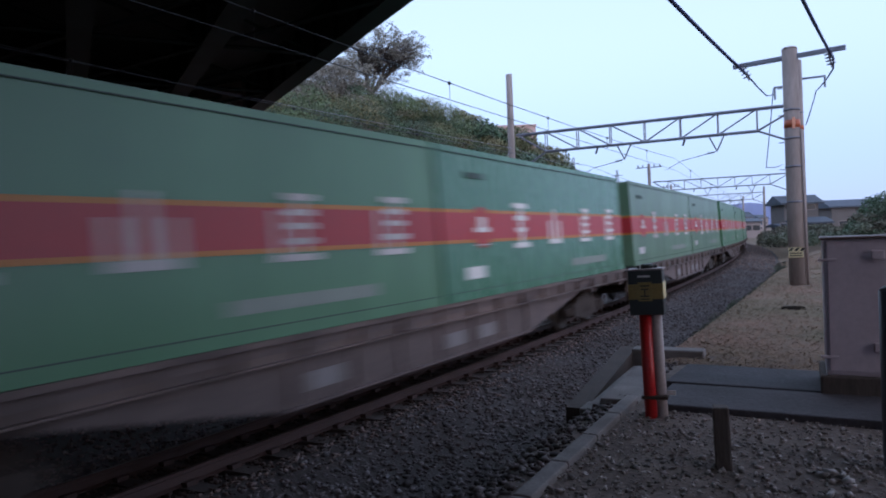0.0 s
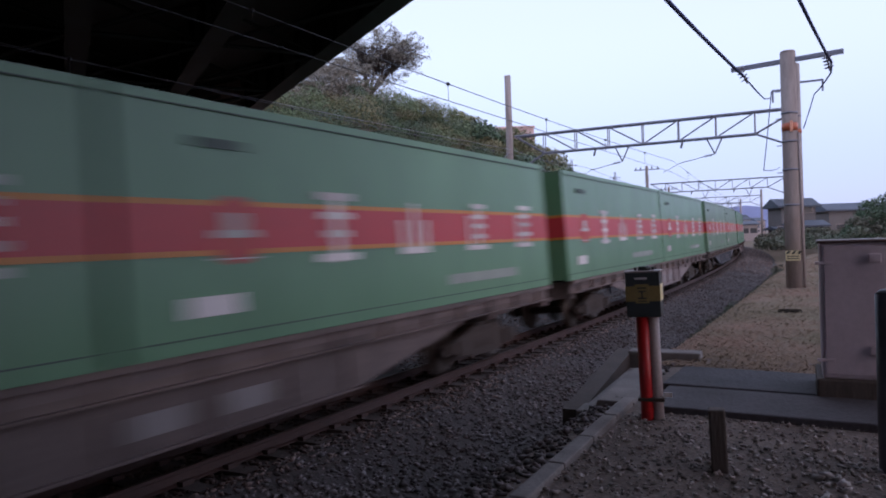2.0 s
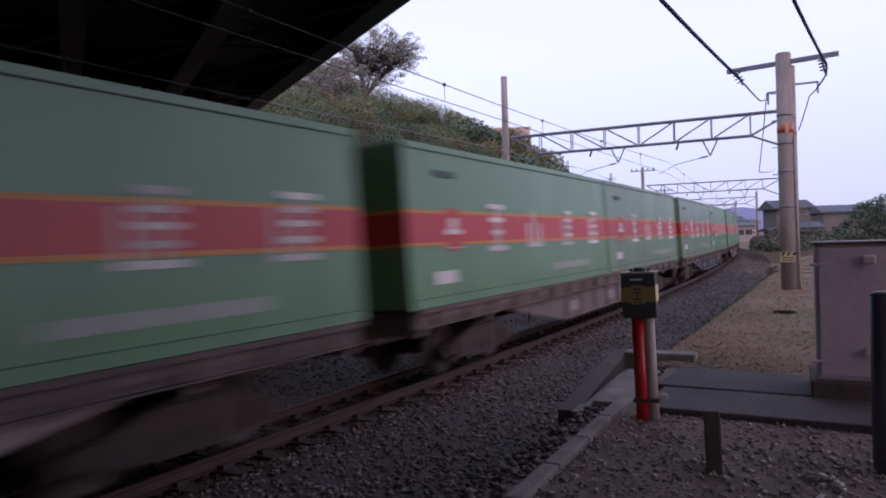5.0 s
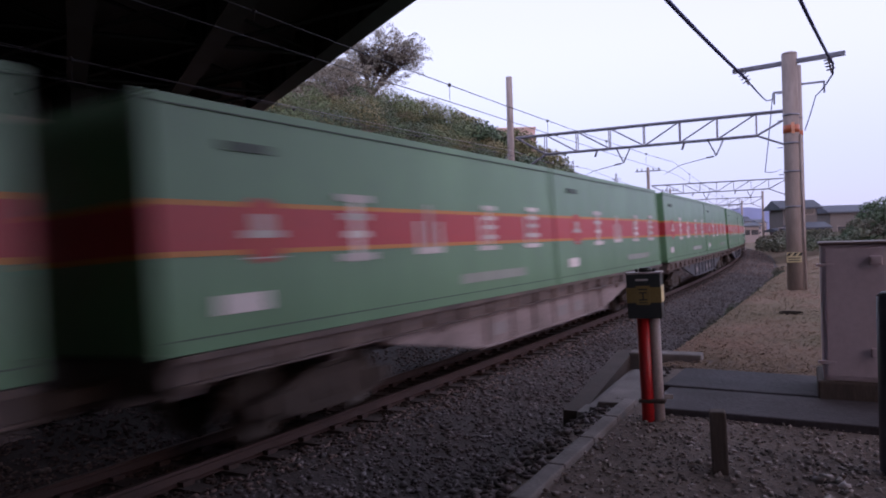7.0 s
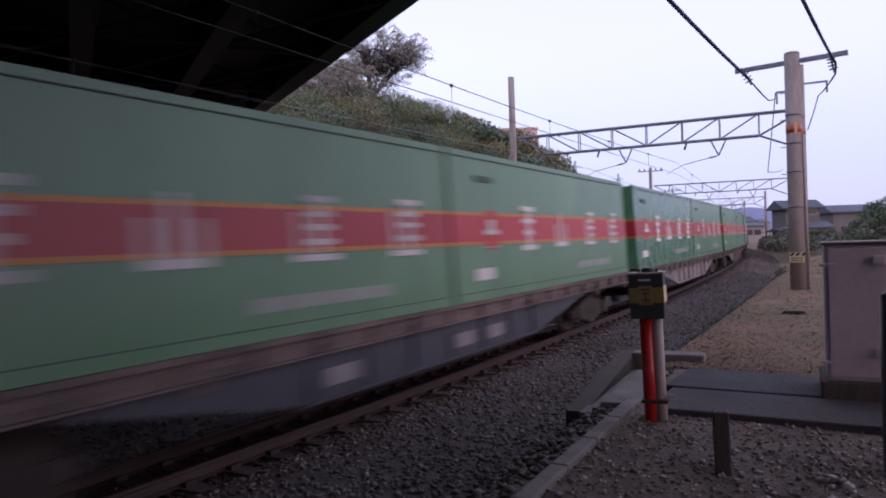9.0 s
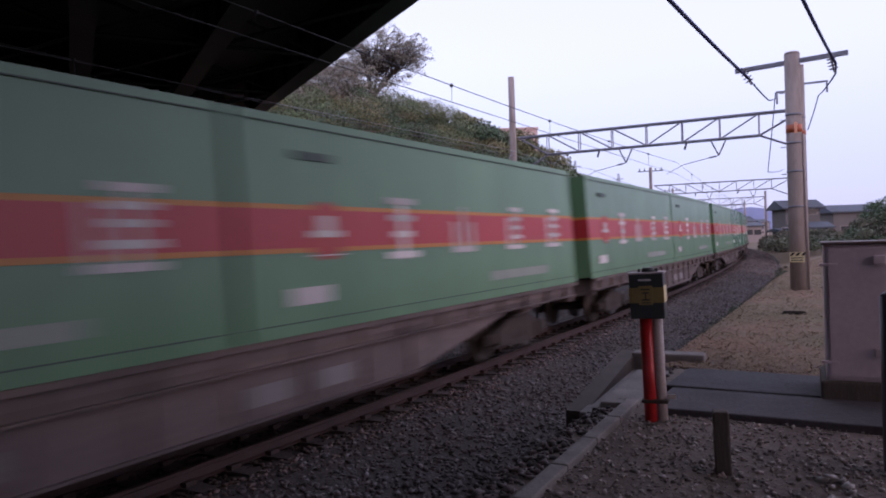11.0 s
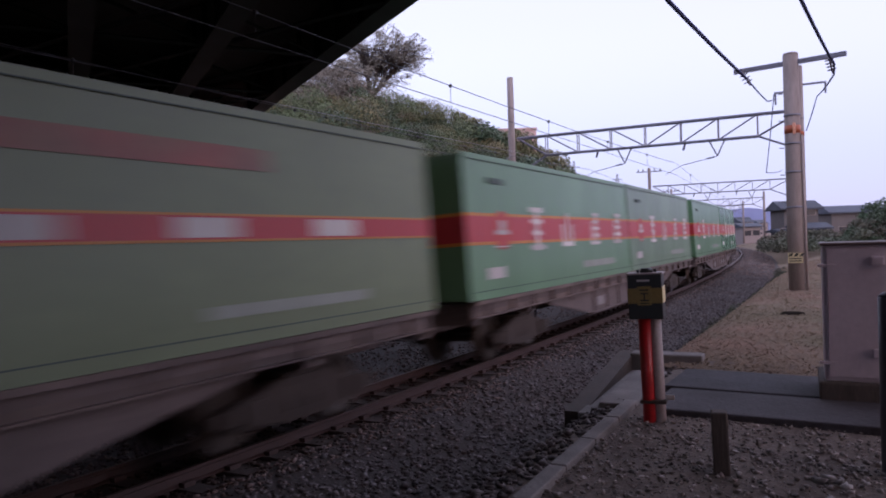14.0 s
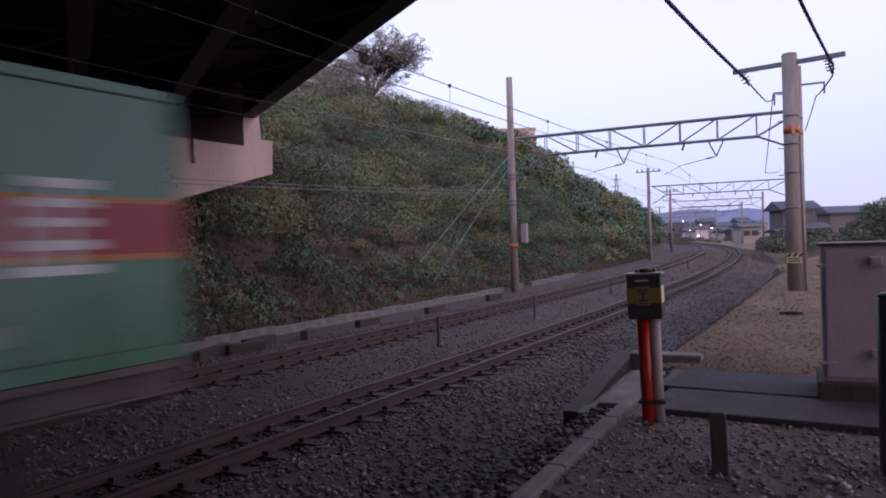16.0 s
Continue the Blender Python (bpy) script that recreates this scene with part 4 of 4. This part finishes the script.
def hillside():
    near, far, plume = [], [], []
    taken = {}
    for i in range(9000):
        s = 5 + 60 * rng.random() if i < 6000 else rng.uniform(60, 178)
        top = crest(s)
        run = rng.uniform(0.1, top / 0.85 + 3)
        off = -9.7 - run - (0 if s < 40 else (s - 40) * 0.012)
        p = at(off, s, ground_z(off, s))
        if -24 < p.x < -18 and p.y < 21 and p.z > 2.6 - 0.25 * (p.x + 18):
            continue
        if run < 2.2 and s < 24 and rng.random() < 0.25:
            continue
        r = (0.7 + 1.5 * rng.random() ** 1.5 if i % 9000 < 3500 or i > 6000 else 0.3 + 0.3 * rng.random()) * (1.0 if s < 62 else 1.3)
        if run < 1.4:
            r *= 0.6
        if run > top / 0.85 - 3.0:
            r *= 0.55
        cell = (int(s // 2), int(run // 2))
        around = [q for a in (-1, 0, 1) for b in (-1, 0, 1) for q in taken.get((cell[0] + a, cell[1] + b), ())]
        if any((q[0] - p).length < 0.5 * (q[1] + r) for q in around):
            continue
        taken.setdefault(cell, []).append((p, r))
        (near if s < 62 else far).append((p.x, p.y, p.z + (0.9 if r > 0.9 else 0.15) * r, r))
        if i % 60 == 0 and 14 < s < 60:
            plume.append((p.x + 0.4, p.y - 0.4, p.z + r * 0.9, 0.6 * r))
    for _ in range(26):
        s = rng.uniform(21, 31)
        off = -9.7 - rng.uniform(0.8, 4.0)
        p = at(off, s, ground_z(off, s))
        plume.append((p.x, p.y, p.z + 0.9, rng.uniform(0.4, 0.8)))
    brown = []
    for _ in range(46):
        s = rng.uniform(36, 52)
        off = -9.7 - crest(s) / 0.85 - rng.uniform(-3, 3)
        p = at(off, s, ground_z(off, s))
        brown.append((p.x, p.y, p.z + rng.uniform(0.3, 1.4), rng.uniform(0.5, 1.0)))
    for _ in range(170):
        k = rng.random()
        q = Vector((-32.3, 37.0, 12.1)).lerp(Vector((-36.8, 46.3, 15.2)), k)
        brown.append((q.x + rng.normal() * 1.3, q.y + rng.normal() * 1.3, q.z + rng.uniform(-1.5, 1.9), rng.uniform(0.4, 0.95)))
    c, n, z = clump_leaves(brown, 260, 0.08)
    tagged(part("crest_scrub", leaf_mesh("crest_scrub", c, n, z, LEAF_TREE), None), "brownish thin scrub along the crest of the hill", "shrubs", kind="stuff")
    for _ in range(40):
        s = rng.uniform(30, 44)
        off = -9.7 - crest(s) / 0.85 - rng.uniform(-3, 4)
        p = at(off, s, ground_z(off, s))
        near.append((p.x, p.y, p.z + 0.4, rng.uniform(0.8, 1.4)))
    for cl, per, size, tag in ((near, 470, 0.062, "on the hillside"), (far, 130, 0.17, "on the distant slope")):
        sorts = ([], [], [])
        for x, y, z, r in cl:
            v = noise.noise((x * 0.13, y * 0.13, z * 0.2)) + 0.5 * rng.normal() + 0.02 * (z - 7)
            sorts[1 if v > 0.3 else (2 if v < -0.12 else 0)].append((x, y, z, r))
        for k, (mat, lab) in enumerate(((LEAF, "green shrubs"), (LEAF_YELLOW, "yellowing shrubs"), (LEAF_DARK, "dark green bushes"))):
            c, n, z = clump_leaves(sorts[k], per, size)
            tagged(part("hillside_shrubs", leaf_mesh("hillside_shrubs", c, n, z, mat), None), "dense " + lab + " " + tag, "shrubs", kind="stuff")
    m = 60000
    ss = 5 + 85 * rng.random(m) ** 1.3
    run = rng.random(m) ** 1.4 * 9
    cs = np.array([tuple(at(-9.5 - b, a, ground_z(-9.5 - b, a) + 0.04)) for a, b in zip(ss, run)])
    nn = rng.normal(size=(m, 3)) * np.array((1, 1, 0.3))
    nn /= np.linalg.norm(nn, axis=1)[:, None]
    tagged(part("hill_grass", leaf_mesh("hill_grass", cs, nn, 0.05 + 0.1 * rng.random(m), HAY, 0.2), None), "dry brown and green grass at the foot of the hill", "grass", kind="stuff")
    c, n, z = clump_leaves(plume, 420, 0.09)
    n[:, 2] *= 0.25
    tagged(part("pampas_grass", leaf_mesh("pampas_grass", c, n, z, PLUME, 0.12), None), "pale dry grass plumes among the hillside shrubs", "grass", kind="stuff")


hillside()


def hilltop_tree():
    base = Vector((-37.4, 50.2, 13.6))
    root = thing("hilltop_tree", "spreading thin-leaved tree on top of the hill", "tree", Matrix.Translation(base))
    bm = bmesh.new()
    heart = Vector((1.3, 0.8, 4.7))
    clumps = []
    while len(clumps) < 330:
        d = Vector(rng.normal(size=3)).normalized()
        q = heart + Vector((d.x * 4.2, d.y * 4.2, d.z * (2.8 if d.z > 0 else 2.4))) * rng.uniform(0.5, 1.0)
        if noise.noise(q * 0.75) > -0.02 or (d.z < -0.4 and rng.random() < 0.6):
            continue
        clumps.append((q.x, q.y, q.z, rng.uniform(0.28, 0.6)))
    tube((0, 0, -1), (0.25, 0.1, 1.6), 0.32, 0.24, n=10, bm=bm, caps=False)
    fork = Vector((0.25, 0.1, 1.5))
    for k in range(9):
        a = k * math.tau / 9 + 0.3
        mid = fork.lerp(heart, 0.45) + Vector((math.cos(a), math.sin(a), 0.15)) * 0.9
        tip = heart + Vector((math.cos(a) * 2.2, math.sin(a) * 2.2, rng.uniform(-0.6, 1.2)))
        tube(fork, mid, 0.13, 0.08, n=6, bm=bm, caps=False)
        tube(mid, tip, 0.08, 0.035, n=6, bm=bm, caps=False)
        for q in clumps[k::9]:
            q = Vector(q[:3])
            j = mid.lerp(tip, rng.uniform(0.2, 1.0))
            tube(j, q, 0.035, 0.012, n=4, bm=bm, caps=False)
    part("trunk", bm, BARK, root)
    c, n, z = clump_leaves(clumps, 100, 0.066)
    part("crown", leaf_mesh("crown", c, n, z, LEAF_TREE), None, root)


hilltop_tree()


# ---------------- distance ----------------
def house(m, w, d, h, rise, mats, label, windows=True):
    root = thing("house", label, "house", m, group="houses in the distance")
    part("wall", box(-w / 2, w / 2, -d / 2, d / 2, -1, h), mats[0], root)
    part("roof", prism([(-d / 2 - 0.5, h), (d / 2 + 0.5, h), (d / 2 + 0.5, h + 0.2), (0, h + rise), (-d / 2 - 0.5, h + 0.2)], "x", -w / 2 - 0.6, w / 2 + 0.6), mats[1], root)
    if windows:
        n = max(2, int(w / 3))
        for i in range(n):
            x = -w / 2 + (i + 0.5) * w / n
            for z in ([1.0] if h < 4.5 else [1.0, 3.8]):
                wd = part("window", box(x - 0.8, x + 0.8, -d / 2 - 0.05, -d / 2 - 0.01, z, z + 1.2), POST_GREY, root)
                part("pane", box(x - 0.72, x + 0.72, -d / 2 - 0.06, -d / 2 - 0.05, z + 0.08, z + 1.12), GLASS, wd)
    return root


def distance():
    # farmhouse beyond the field
    fwd, right = Vector((-0.515, 0.857, 0)), Vector((0.857, 0.515, 0))

    def far(px, depth, z=0.6):
        v = fwd * depth + right * (depth * (px - 784) / 1257.0)
        return Matrix.Translation((v.x, v.y, z)) @ Matrix.Rotation(radians(31), 4, "Z")
    house(far(1404, 98), 4.6, 4.0, 4.6, 1.3, (PLASTER, ROOF), "two-storey house with dark tiled roof beyond the field")
    house(far(1388, 95), 2.4, 3, 1.6, 0.5, (PLASTER, ROOF), "pale annex of the house beyond the field")
    house(far(1428, 94), 3.6, 3, 1.9, 0.9, (PLASTER, ROOF), "low annex with tiled roof beyond the field")
    house(far(1520, 106), 10.5, 4, 4.1, 1.2, (PLASTER, ROOF), "long low house with grey tiled roof")
    house(far(1320, 150), 3.5, 5, 2.8, 0.9, (POST_GREY, ROOF), "small white shed beside the line")
    for k in range(80):
        px = rng.uniform(1150, 1350) if k % 2 else rng.uniform(1160, 1260)
        dep = rng.uniform(270, 640)
        w = rng.uniform(4, 8)
        house(far(px, dep, 0) @ Matrix.Rotation(rng.uniform(-0.5, 0.5), 4, "Z"), w, 7, rng.uniform(3, 8), rng.uniform(0.4, 2.2), (PLASTER if k % 3 else POST_GREY, ROOF), "small town house in the hazy distance", windows=dep < 420)
    town = 0
    while town < 46:
        px, dep = rng.uniform(1160, 1330), rng.uniform(185, 300)
        q = far(px, dep, 0)
        if math.hypot(q.translation.x - TRACK_X + R, q.translation.y) - R < 12:
            continue
        town += 1
        house(q @ Matrix.Rotation(rng.uniform(-0.6, 0.6), 4, "Z"), rng.uniform(2.5, 5.5), 4, rng.uniform(2.2, 4.6), rng.uniform(0.5, 1.5), (TOWN_WALL if town % 3 else PLASTER, ROOF), "pale town house with a dark roof near the line", windows=town % 2 == 0)
    for px, py, dep in ((1260, 404, 200), (1295, 402, 190), (1236, 418, 170), (1240, 398, 230), (1276, 399, 250), (1210, 392, 260), (1185, 385, 300), (1168, 388, 280), (1222, 408, 210), (1252, 388, 320)):
        m = far(px, dep, 0)
        z = 2.375 + dep * (428 - 0.0306 * (px - 784) - py) / 1257.0
        root = thing("street_lamp", "lit street lamp in the distant town", "street lamp", m, group="distant street lamps")
        part("pole", tube((0, 0, -0.5), (0, 0, z), 0.08, n=6), STEEL, root)
        bm = bmesh.new()
        bmesh.ops.create_icosphere(bm, subdivisions=2, radius=0.14, matrix=Matrix.Translation((0, 0, z)))
        part("lamp_head", bm, LAMPGLOW, root)
    # pink apartment block behind the hill
    m = far(919, 190, 0)
    root = thing("apartment_block", "pink apartment block rising behind the hill", "building", m)
    part("wall", box(-5.2, 5.2, 0, 12, 0, 31.6), PINK, root)
    part("roof", box(-5.4, 5.4, -0.3, 12.3, 31.6, 32.1), PINK, root)
    for i in range(3):
        for j in range(3):
            part("window", box(-3.8 + 3 * i, -2.2 + 3 * i, -0.06, 0, 20.5 + 3.2 * j, 22.2 + 3.2 * j), GLASS, root)
    # wooded hummocks and hedges
    hed = []
    for _ in range(420):
        px, dep = rng.uniform(1430, 1900), rng.uniform(62, 80)
        q = far(px, dep).translation
        hed.append((q.x, q.y, 0.6 + rng.uniform(0, 2.4) * (1 if px > 1505 else 0.3), rng.uniform(0.35, 0.8)))
    for _ in range(160):
        px, dep = rng.uniform(1345, 1440), rng.uniform(60, 95)
        q = far(px, dep).translation
        hed.append((q.x, q.y, 0.7 + rng.uniform(0, 0.7), rng.uniform(0.5, 0.9)))
    for _ in range(260):
        px, dep = rng.uniform(1375, 1530), rng.uniform(84, 90)
        q = far(px, dep).translation
        hed.append((q.x, q.y, 0.3 + rng.uniform(0, 1.9), rng.uniform(0.35, 0.7)))
    for _ in range(110):
        px, dep = rng.uniform(1150, 1340), rng.uniform(172, 300)
        q = far(px, dep).translation
        hed.append((q.x, q.y, rng.uniform(0, 1.0), rng.uniform(0.6, 1.4)))
    dark = []
    for _ in range(150):
        px, dep = rng.uniform(1492, 1640), rng.uniform(66, 74)
        q = far(px, dep).translation
        dark.append((q.x, q.y, 0.8 + rng.uniform(0, 4.2) * min(1, (px - 1485) / 60), rng.uniform(0.4, 0.9)))
    c, n, z = clump_leaves(dark, 190, 0.11)
    tagged(part("garden_trees", leaf_mesh("garden_trees", c, n, z, LEAF_DARK), None), "dark evergreen trees in front of the long house", "trees", kind="stuff")
    c, n, z = clump_leaves(hed, 150, 0.13)
    tagged(part("hedge", leaf_mesh("hedge", c, n, z, LEAF_HEDGE), None), "dark hedges and bushes round the houses", "hedge", kind="stuff")
    # lattice pylons on the skyline
    for px, top, dep in ((1094, 310, 330), (1018, 285, 300)):
        z = 2.375 + dep * (420 - top) / 1257.0
        root = thing("power_pylon", "distant grey lattice power pylon", "pylon", far(px, dep, 0))
        bm = bmesh.new()
        for a, b in ((-1, -1), (1, -1), (1, 1), (-1, 1)):
            tube((a * 1.6, b * 1.6, 0), (a * 0.25, b * 0.25, z), 0.13, n=4, bm=bm)
        for k in range(3):
            tube((-2.4, 0, z - 2.5 - 3 * k), (2.4, 0, z - 2.5 - 3 * k), 0.14, n=4, bm=bm)
        part("tower", bm, STEEL, root)
    # mountains: a flat ridge whose distance haze is only its blue colour
    bm = bmesh.new()
    lo, hi = [], []
    for i in range(121):
        px = -300 + i * 25
        dep = 4000
        v = fwd * dep + right * (dep * (px - 784) / 1257.0)
        h = 122 + 40 * noise.noise((px * 0.006, 0, 0)) + 14 * noise.noise((px * 0.03, 5, 0))
        h *= 0.6 + 0.5 * smoothstep(900, 1250, px) - 0.35 * smoothstep(1330, 1500, px)
        lo.append(bm.verts.new((v.x, v.y, -30)))
        hi.append(bm.verts.new((v.x, v.y, h)))
    for i in range(120):
        bm.faces.new((lo[i], lo[i + 1], hi[i + 1], hi[i])).smooth = True
    tagged(part("mountain_backdrop", bm, MOUNTAIN), "mountain ridge on the horizon, its blue haze painted into the colour", "mountains", kind="structure")


distance()


# ---------------- stones and grass ----------------
def stone_field(name, pts, sizes, mat, label, category):
    """Angular stones as one mesh: squashed, skewed octahedra."""
    n = len(pts)
    base = np.array([(1, 0, 0), (0, 1, 0), (-1, 0, 0), (0, -1, 0), (0, 0, 1), (0, 0, -1)], float)
    tri = np.array([(0, 1, 4), (1, 2, 4), (2, 3, 4), (3, 0, 4), (1, 0, 5), (2, 1, 5), (3, 2, 5), (0, 3, 5)])
    v = base[None] * (0.6 + 0.7 * rng.random((n, 6, 1))) + 0.25 * rng.normal(size=(n, 6, 3))
    q = rng.normal(size=(n, 4))
    q /= np.linalg.norm(q, axis=1)[:, None]
    w, x, y, z = q.T
    rot = np.stack([1 - 2 * (y * y + z * z), 2 * (x * y - z * w), 2 * (x * z + y * w), 2 * (x * y + z * w), 1 - 2 * (x * x + z * z), 2 * (y * z - x * w), 2 * (x * z - y * w), 2 * (y * z + x * w), 1 - 2 * (x * x + y * y)], 1).reshape(n, 3, 3)
    v = np.einsum("nij,nkj->nki", rot, v) * sizes[:, None, None] * np.array((1, 1, 0.62)) + pts[:, None]
    f = (tri[None] + 6 * np.arange(n)[:, None, None]).reshape(-1)
    me = bpy.data.meshes.new(name)
    me.vertices.add(6 * n)
    me.vertices.foreach_set("co", v.astype(np.float32).ravel())
    me.loops.add(len(f))
    me.loops.foreach_set("vertex_index", f.astype(np.int32))
    me.polygons.add(8 * n)
    me.polygons.foreach_set("loop_start", np.arange(0, 24 * n, 3, dtype=np.int32))
    me.update(calc_edges=True)
    me.materials.append(mat)
    tagged(part(name, me, None), label, category, kind="stuff")


BED = np.array([(-8.6, -0.44), (-6.9, -0.36), (-5.9, -0.22), (-5.2, -0.2), (-4.9, -0.18), (-3.5, -0.11), (-3.0, -0.08), (-2.5, -0.2), (-2.1, -0.28), (-1.7, -0.26), (-1.15, -0.23), (-0.7, -0.2), (0.7, -0.07), (1.2, -0.02), (1.6, -0.06), (2.2, -0.2), (3.2, -0.38), (4.1, -0.55)])


def ballast_stones():
    n = 120000
    s = 2.5 + 46 * rng.random(n) ** 1.8
    o = rng.uniform(-7.5, 4.8, n)
    keep = (o > 1.0) | (rng.random(n) < 0.45)
    edge = np.array([3.75 + 0.45 * noise.noise((0.3 * b, 0.9, 0)) + 0.25 * noise.noise((1.7 * b, 3, 0)) for b in s])
    keep &= (o < edge) | (s < 8.4) | ((o < edge + 0.5) & (rng.random(n) < 0.2))
    s, o = s[keep], o[keep]
    z = np.maximum(np.interp(o, BED[:, 0], BED[:, 1]), np.where(o > 3.0, np.array([ground_z(max(3.01, a), b) for a, b in zip(o, s)]), -9)) + rng.uniform(-0.015, 0.02, len(o))
    a = s / R
    pts = np.stack([(R + o) * np.cos(a) - R + TRACK_X, (R + o) * np.sin(a), z], 1)
    size = 0.02 + 0.032 * rng.random(len(o)) ** 1.5
    dusty = (np.abs(o) < 0.95 + 0.1 * rng.normal(size=len(o))) | (np.abs(o + 4.2) < 0.8 + 0.15 * rng.normal(size=len(o)))
    brown = ~dusty & (o < 1.35 + 0.2 * rng.normal(size=len(o)))
    grey = ~dusty & ~brown
    stone_field("ballast_stones", pts[grey], size[grey], STONE, "loose grey crushed ballast stones on the shoulder", "ballast")
    stone_field("brown_ballast", pts[brown], size[brown], BROWN_STONE, "brownish ballast stones around the rails", "ballast")
    stone_field("dusty_ballast", pts[dusty], size[dusty], RUST_STONE, "dark ballast stones stained with brake rust between the rails", "ballast")
    n = 22000
    s = 45 + 70 * rng.random(n)
    o = rng.uniform(-7.0, 3.4, n)
    z = np.interp(o, BED[:, 0], BED[:, 1])
    a = s / R
    stone_field("distant_ballast", np.stack([(R + o) * np.cos(a) - R + TRACK_X, (R + o) * np.sin(a), z], 1), 0.035 + 0.05 * rng.random(n), BROWN_STONE, "grey-brown ballast stones farther along the line", "ballast")
    n = 13000
    x, y = rng.uniform(-1.78, 1.6, n), rng.uniform(1.8, 6.15, n)
    pts = np.stack([x, y, np.full(n, GZ) - 0.012 + 0.012 * rng.random(n)], 1)
    stone_field("gravel", pts, 0.005 + 0.024 * rng.random(n) ** 4, GRAVEL, "pale grey and brown gravel scattered on dirt", "gravel")
    hole = thing("drain_cover", "small drain in the dry grass, its hole's shade painted near-black", "drain", pose(-1.28, 14.6, GZ - 0.02))
    # solid ring and top; the hole is only its painted shade
    part("ring", tube((0, 0, -0.1), (0, 0, 0.03), 0.26, 0.2, n=16), HOLLOW_SHADE, hole)
    part("grate", tube((0, 0, 0.03), (0, 0, 0.034), 0.2, n=16), HOLLOW_SHADE, hole)
    n = 46
    pts = np.stack([rng.uniform(-0.3, 0.4, n), rng.uniform(3.95, 4.9, n), np.full(n, GZ + 0.01)], 1)
    stone_field("rubble", pts, 0.022 + 0.045 * rng.random(n) ** 2, PALE_ROCK, "larger pale broken stones lying on the gravel", "stones")


ballast_stones()


def grass():
    n = 130000
    s = 8.3 + 50 * rng.random(n) ** 1.7
    o = 3.55 + 9 * rng.random(n) ** 1.5
    patch = np.array([noise.noise((a * 0.9, b * 0.7, 4)) + 0.5 * noise.noise((a * 3, b * 2.2, 8)) for a, b in zip(o, s)])
    edge = np.array([3.8 + 0.45 * noise.noise((0.3 * b, 0.9, 0)) + 0.25 * noise.noise((1.7 * b, 3, 0)) for b in s])
    keep = (o > edge) & (rng.random(n) < 0.8 + 0.7 * patch)
    s, o = s[keep], o[keep]
    n = len(s)
    cs = np.array([tuple(at(a, b, ground_z(a, b) + 0.02)) for a, b in zip(o, s)])
    nn = rng.normal(size=(n, 3)) * np.array((0.3, 0.3, 0.2)) + np.array((0, 0, 1.0))
    nn /= np.linalg.norm(nn, axis=1)[:, None]
    tagged(part("dry_grass", leaf_mesh("dry_grass", cs, nn, 0.02 + 0.045 * rng.random(n), BLADE, 0.16), None), "short dry brown and green grass on the bank", "grass", kind="stuff")
    # weeds and dark clods along the ballast edge
    tuft = []
    for _ in range(420):
        b = 8.6 + 50 * rng.random() ** 1.6
        a = 3.68 + 0.45 * noise.noise((0.3 * b, 0.9, 0)) + 0.25 * noise.noise((1.7 * b, 3, 0)) + 0.2 * rng.normal()
        q = at(a, b, ground_z(max(3.01, a), b) + 0.03)
        near = 1.0 if 14.5 < b < 20 else 0.6
        tuft.append((q.x, q.y, q.z, near * rng.uniform(0.08, 0.24)))
    c, m, z = clump_leaves(tuft, 320, 0.03)
    tagged(part("edge_weeds", leaf_mesh("edge_weeds", c, m, z, LEAF_HEDGE, 0.3), None), "low dark weeds along the ballast edge", "weeds", kind="stuff")


grass()


# ---------------- what moves ----------------
def motions():
    times = [0.5 * i for i in range(33)]
    for ob, mid, lift in TRAIN:
        walk(ob, [(t, rolling(mid - travelled(t), lift)) for t in times])


motions()
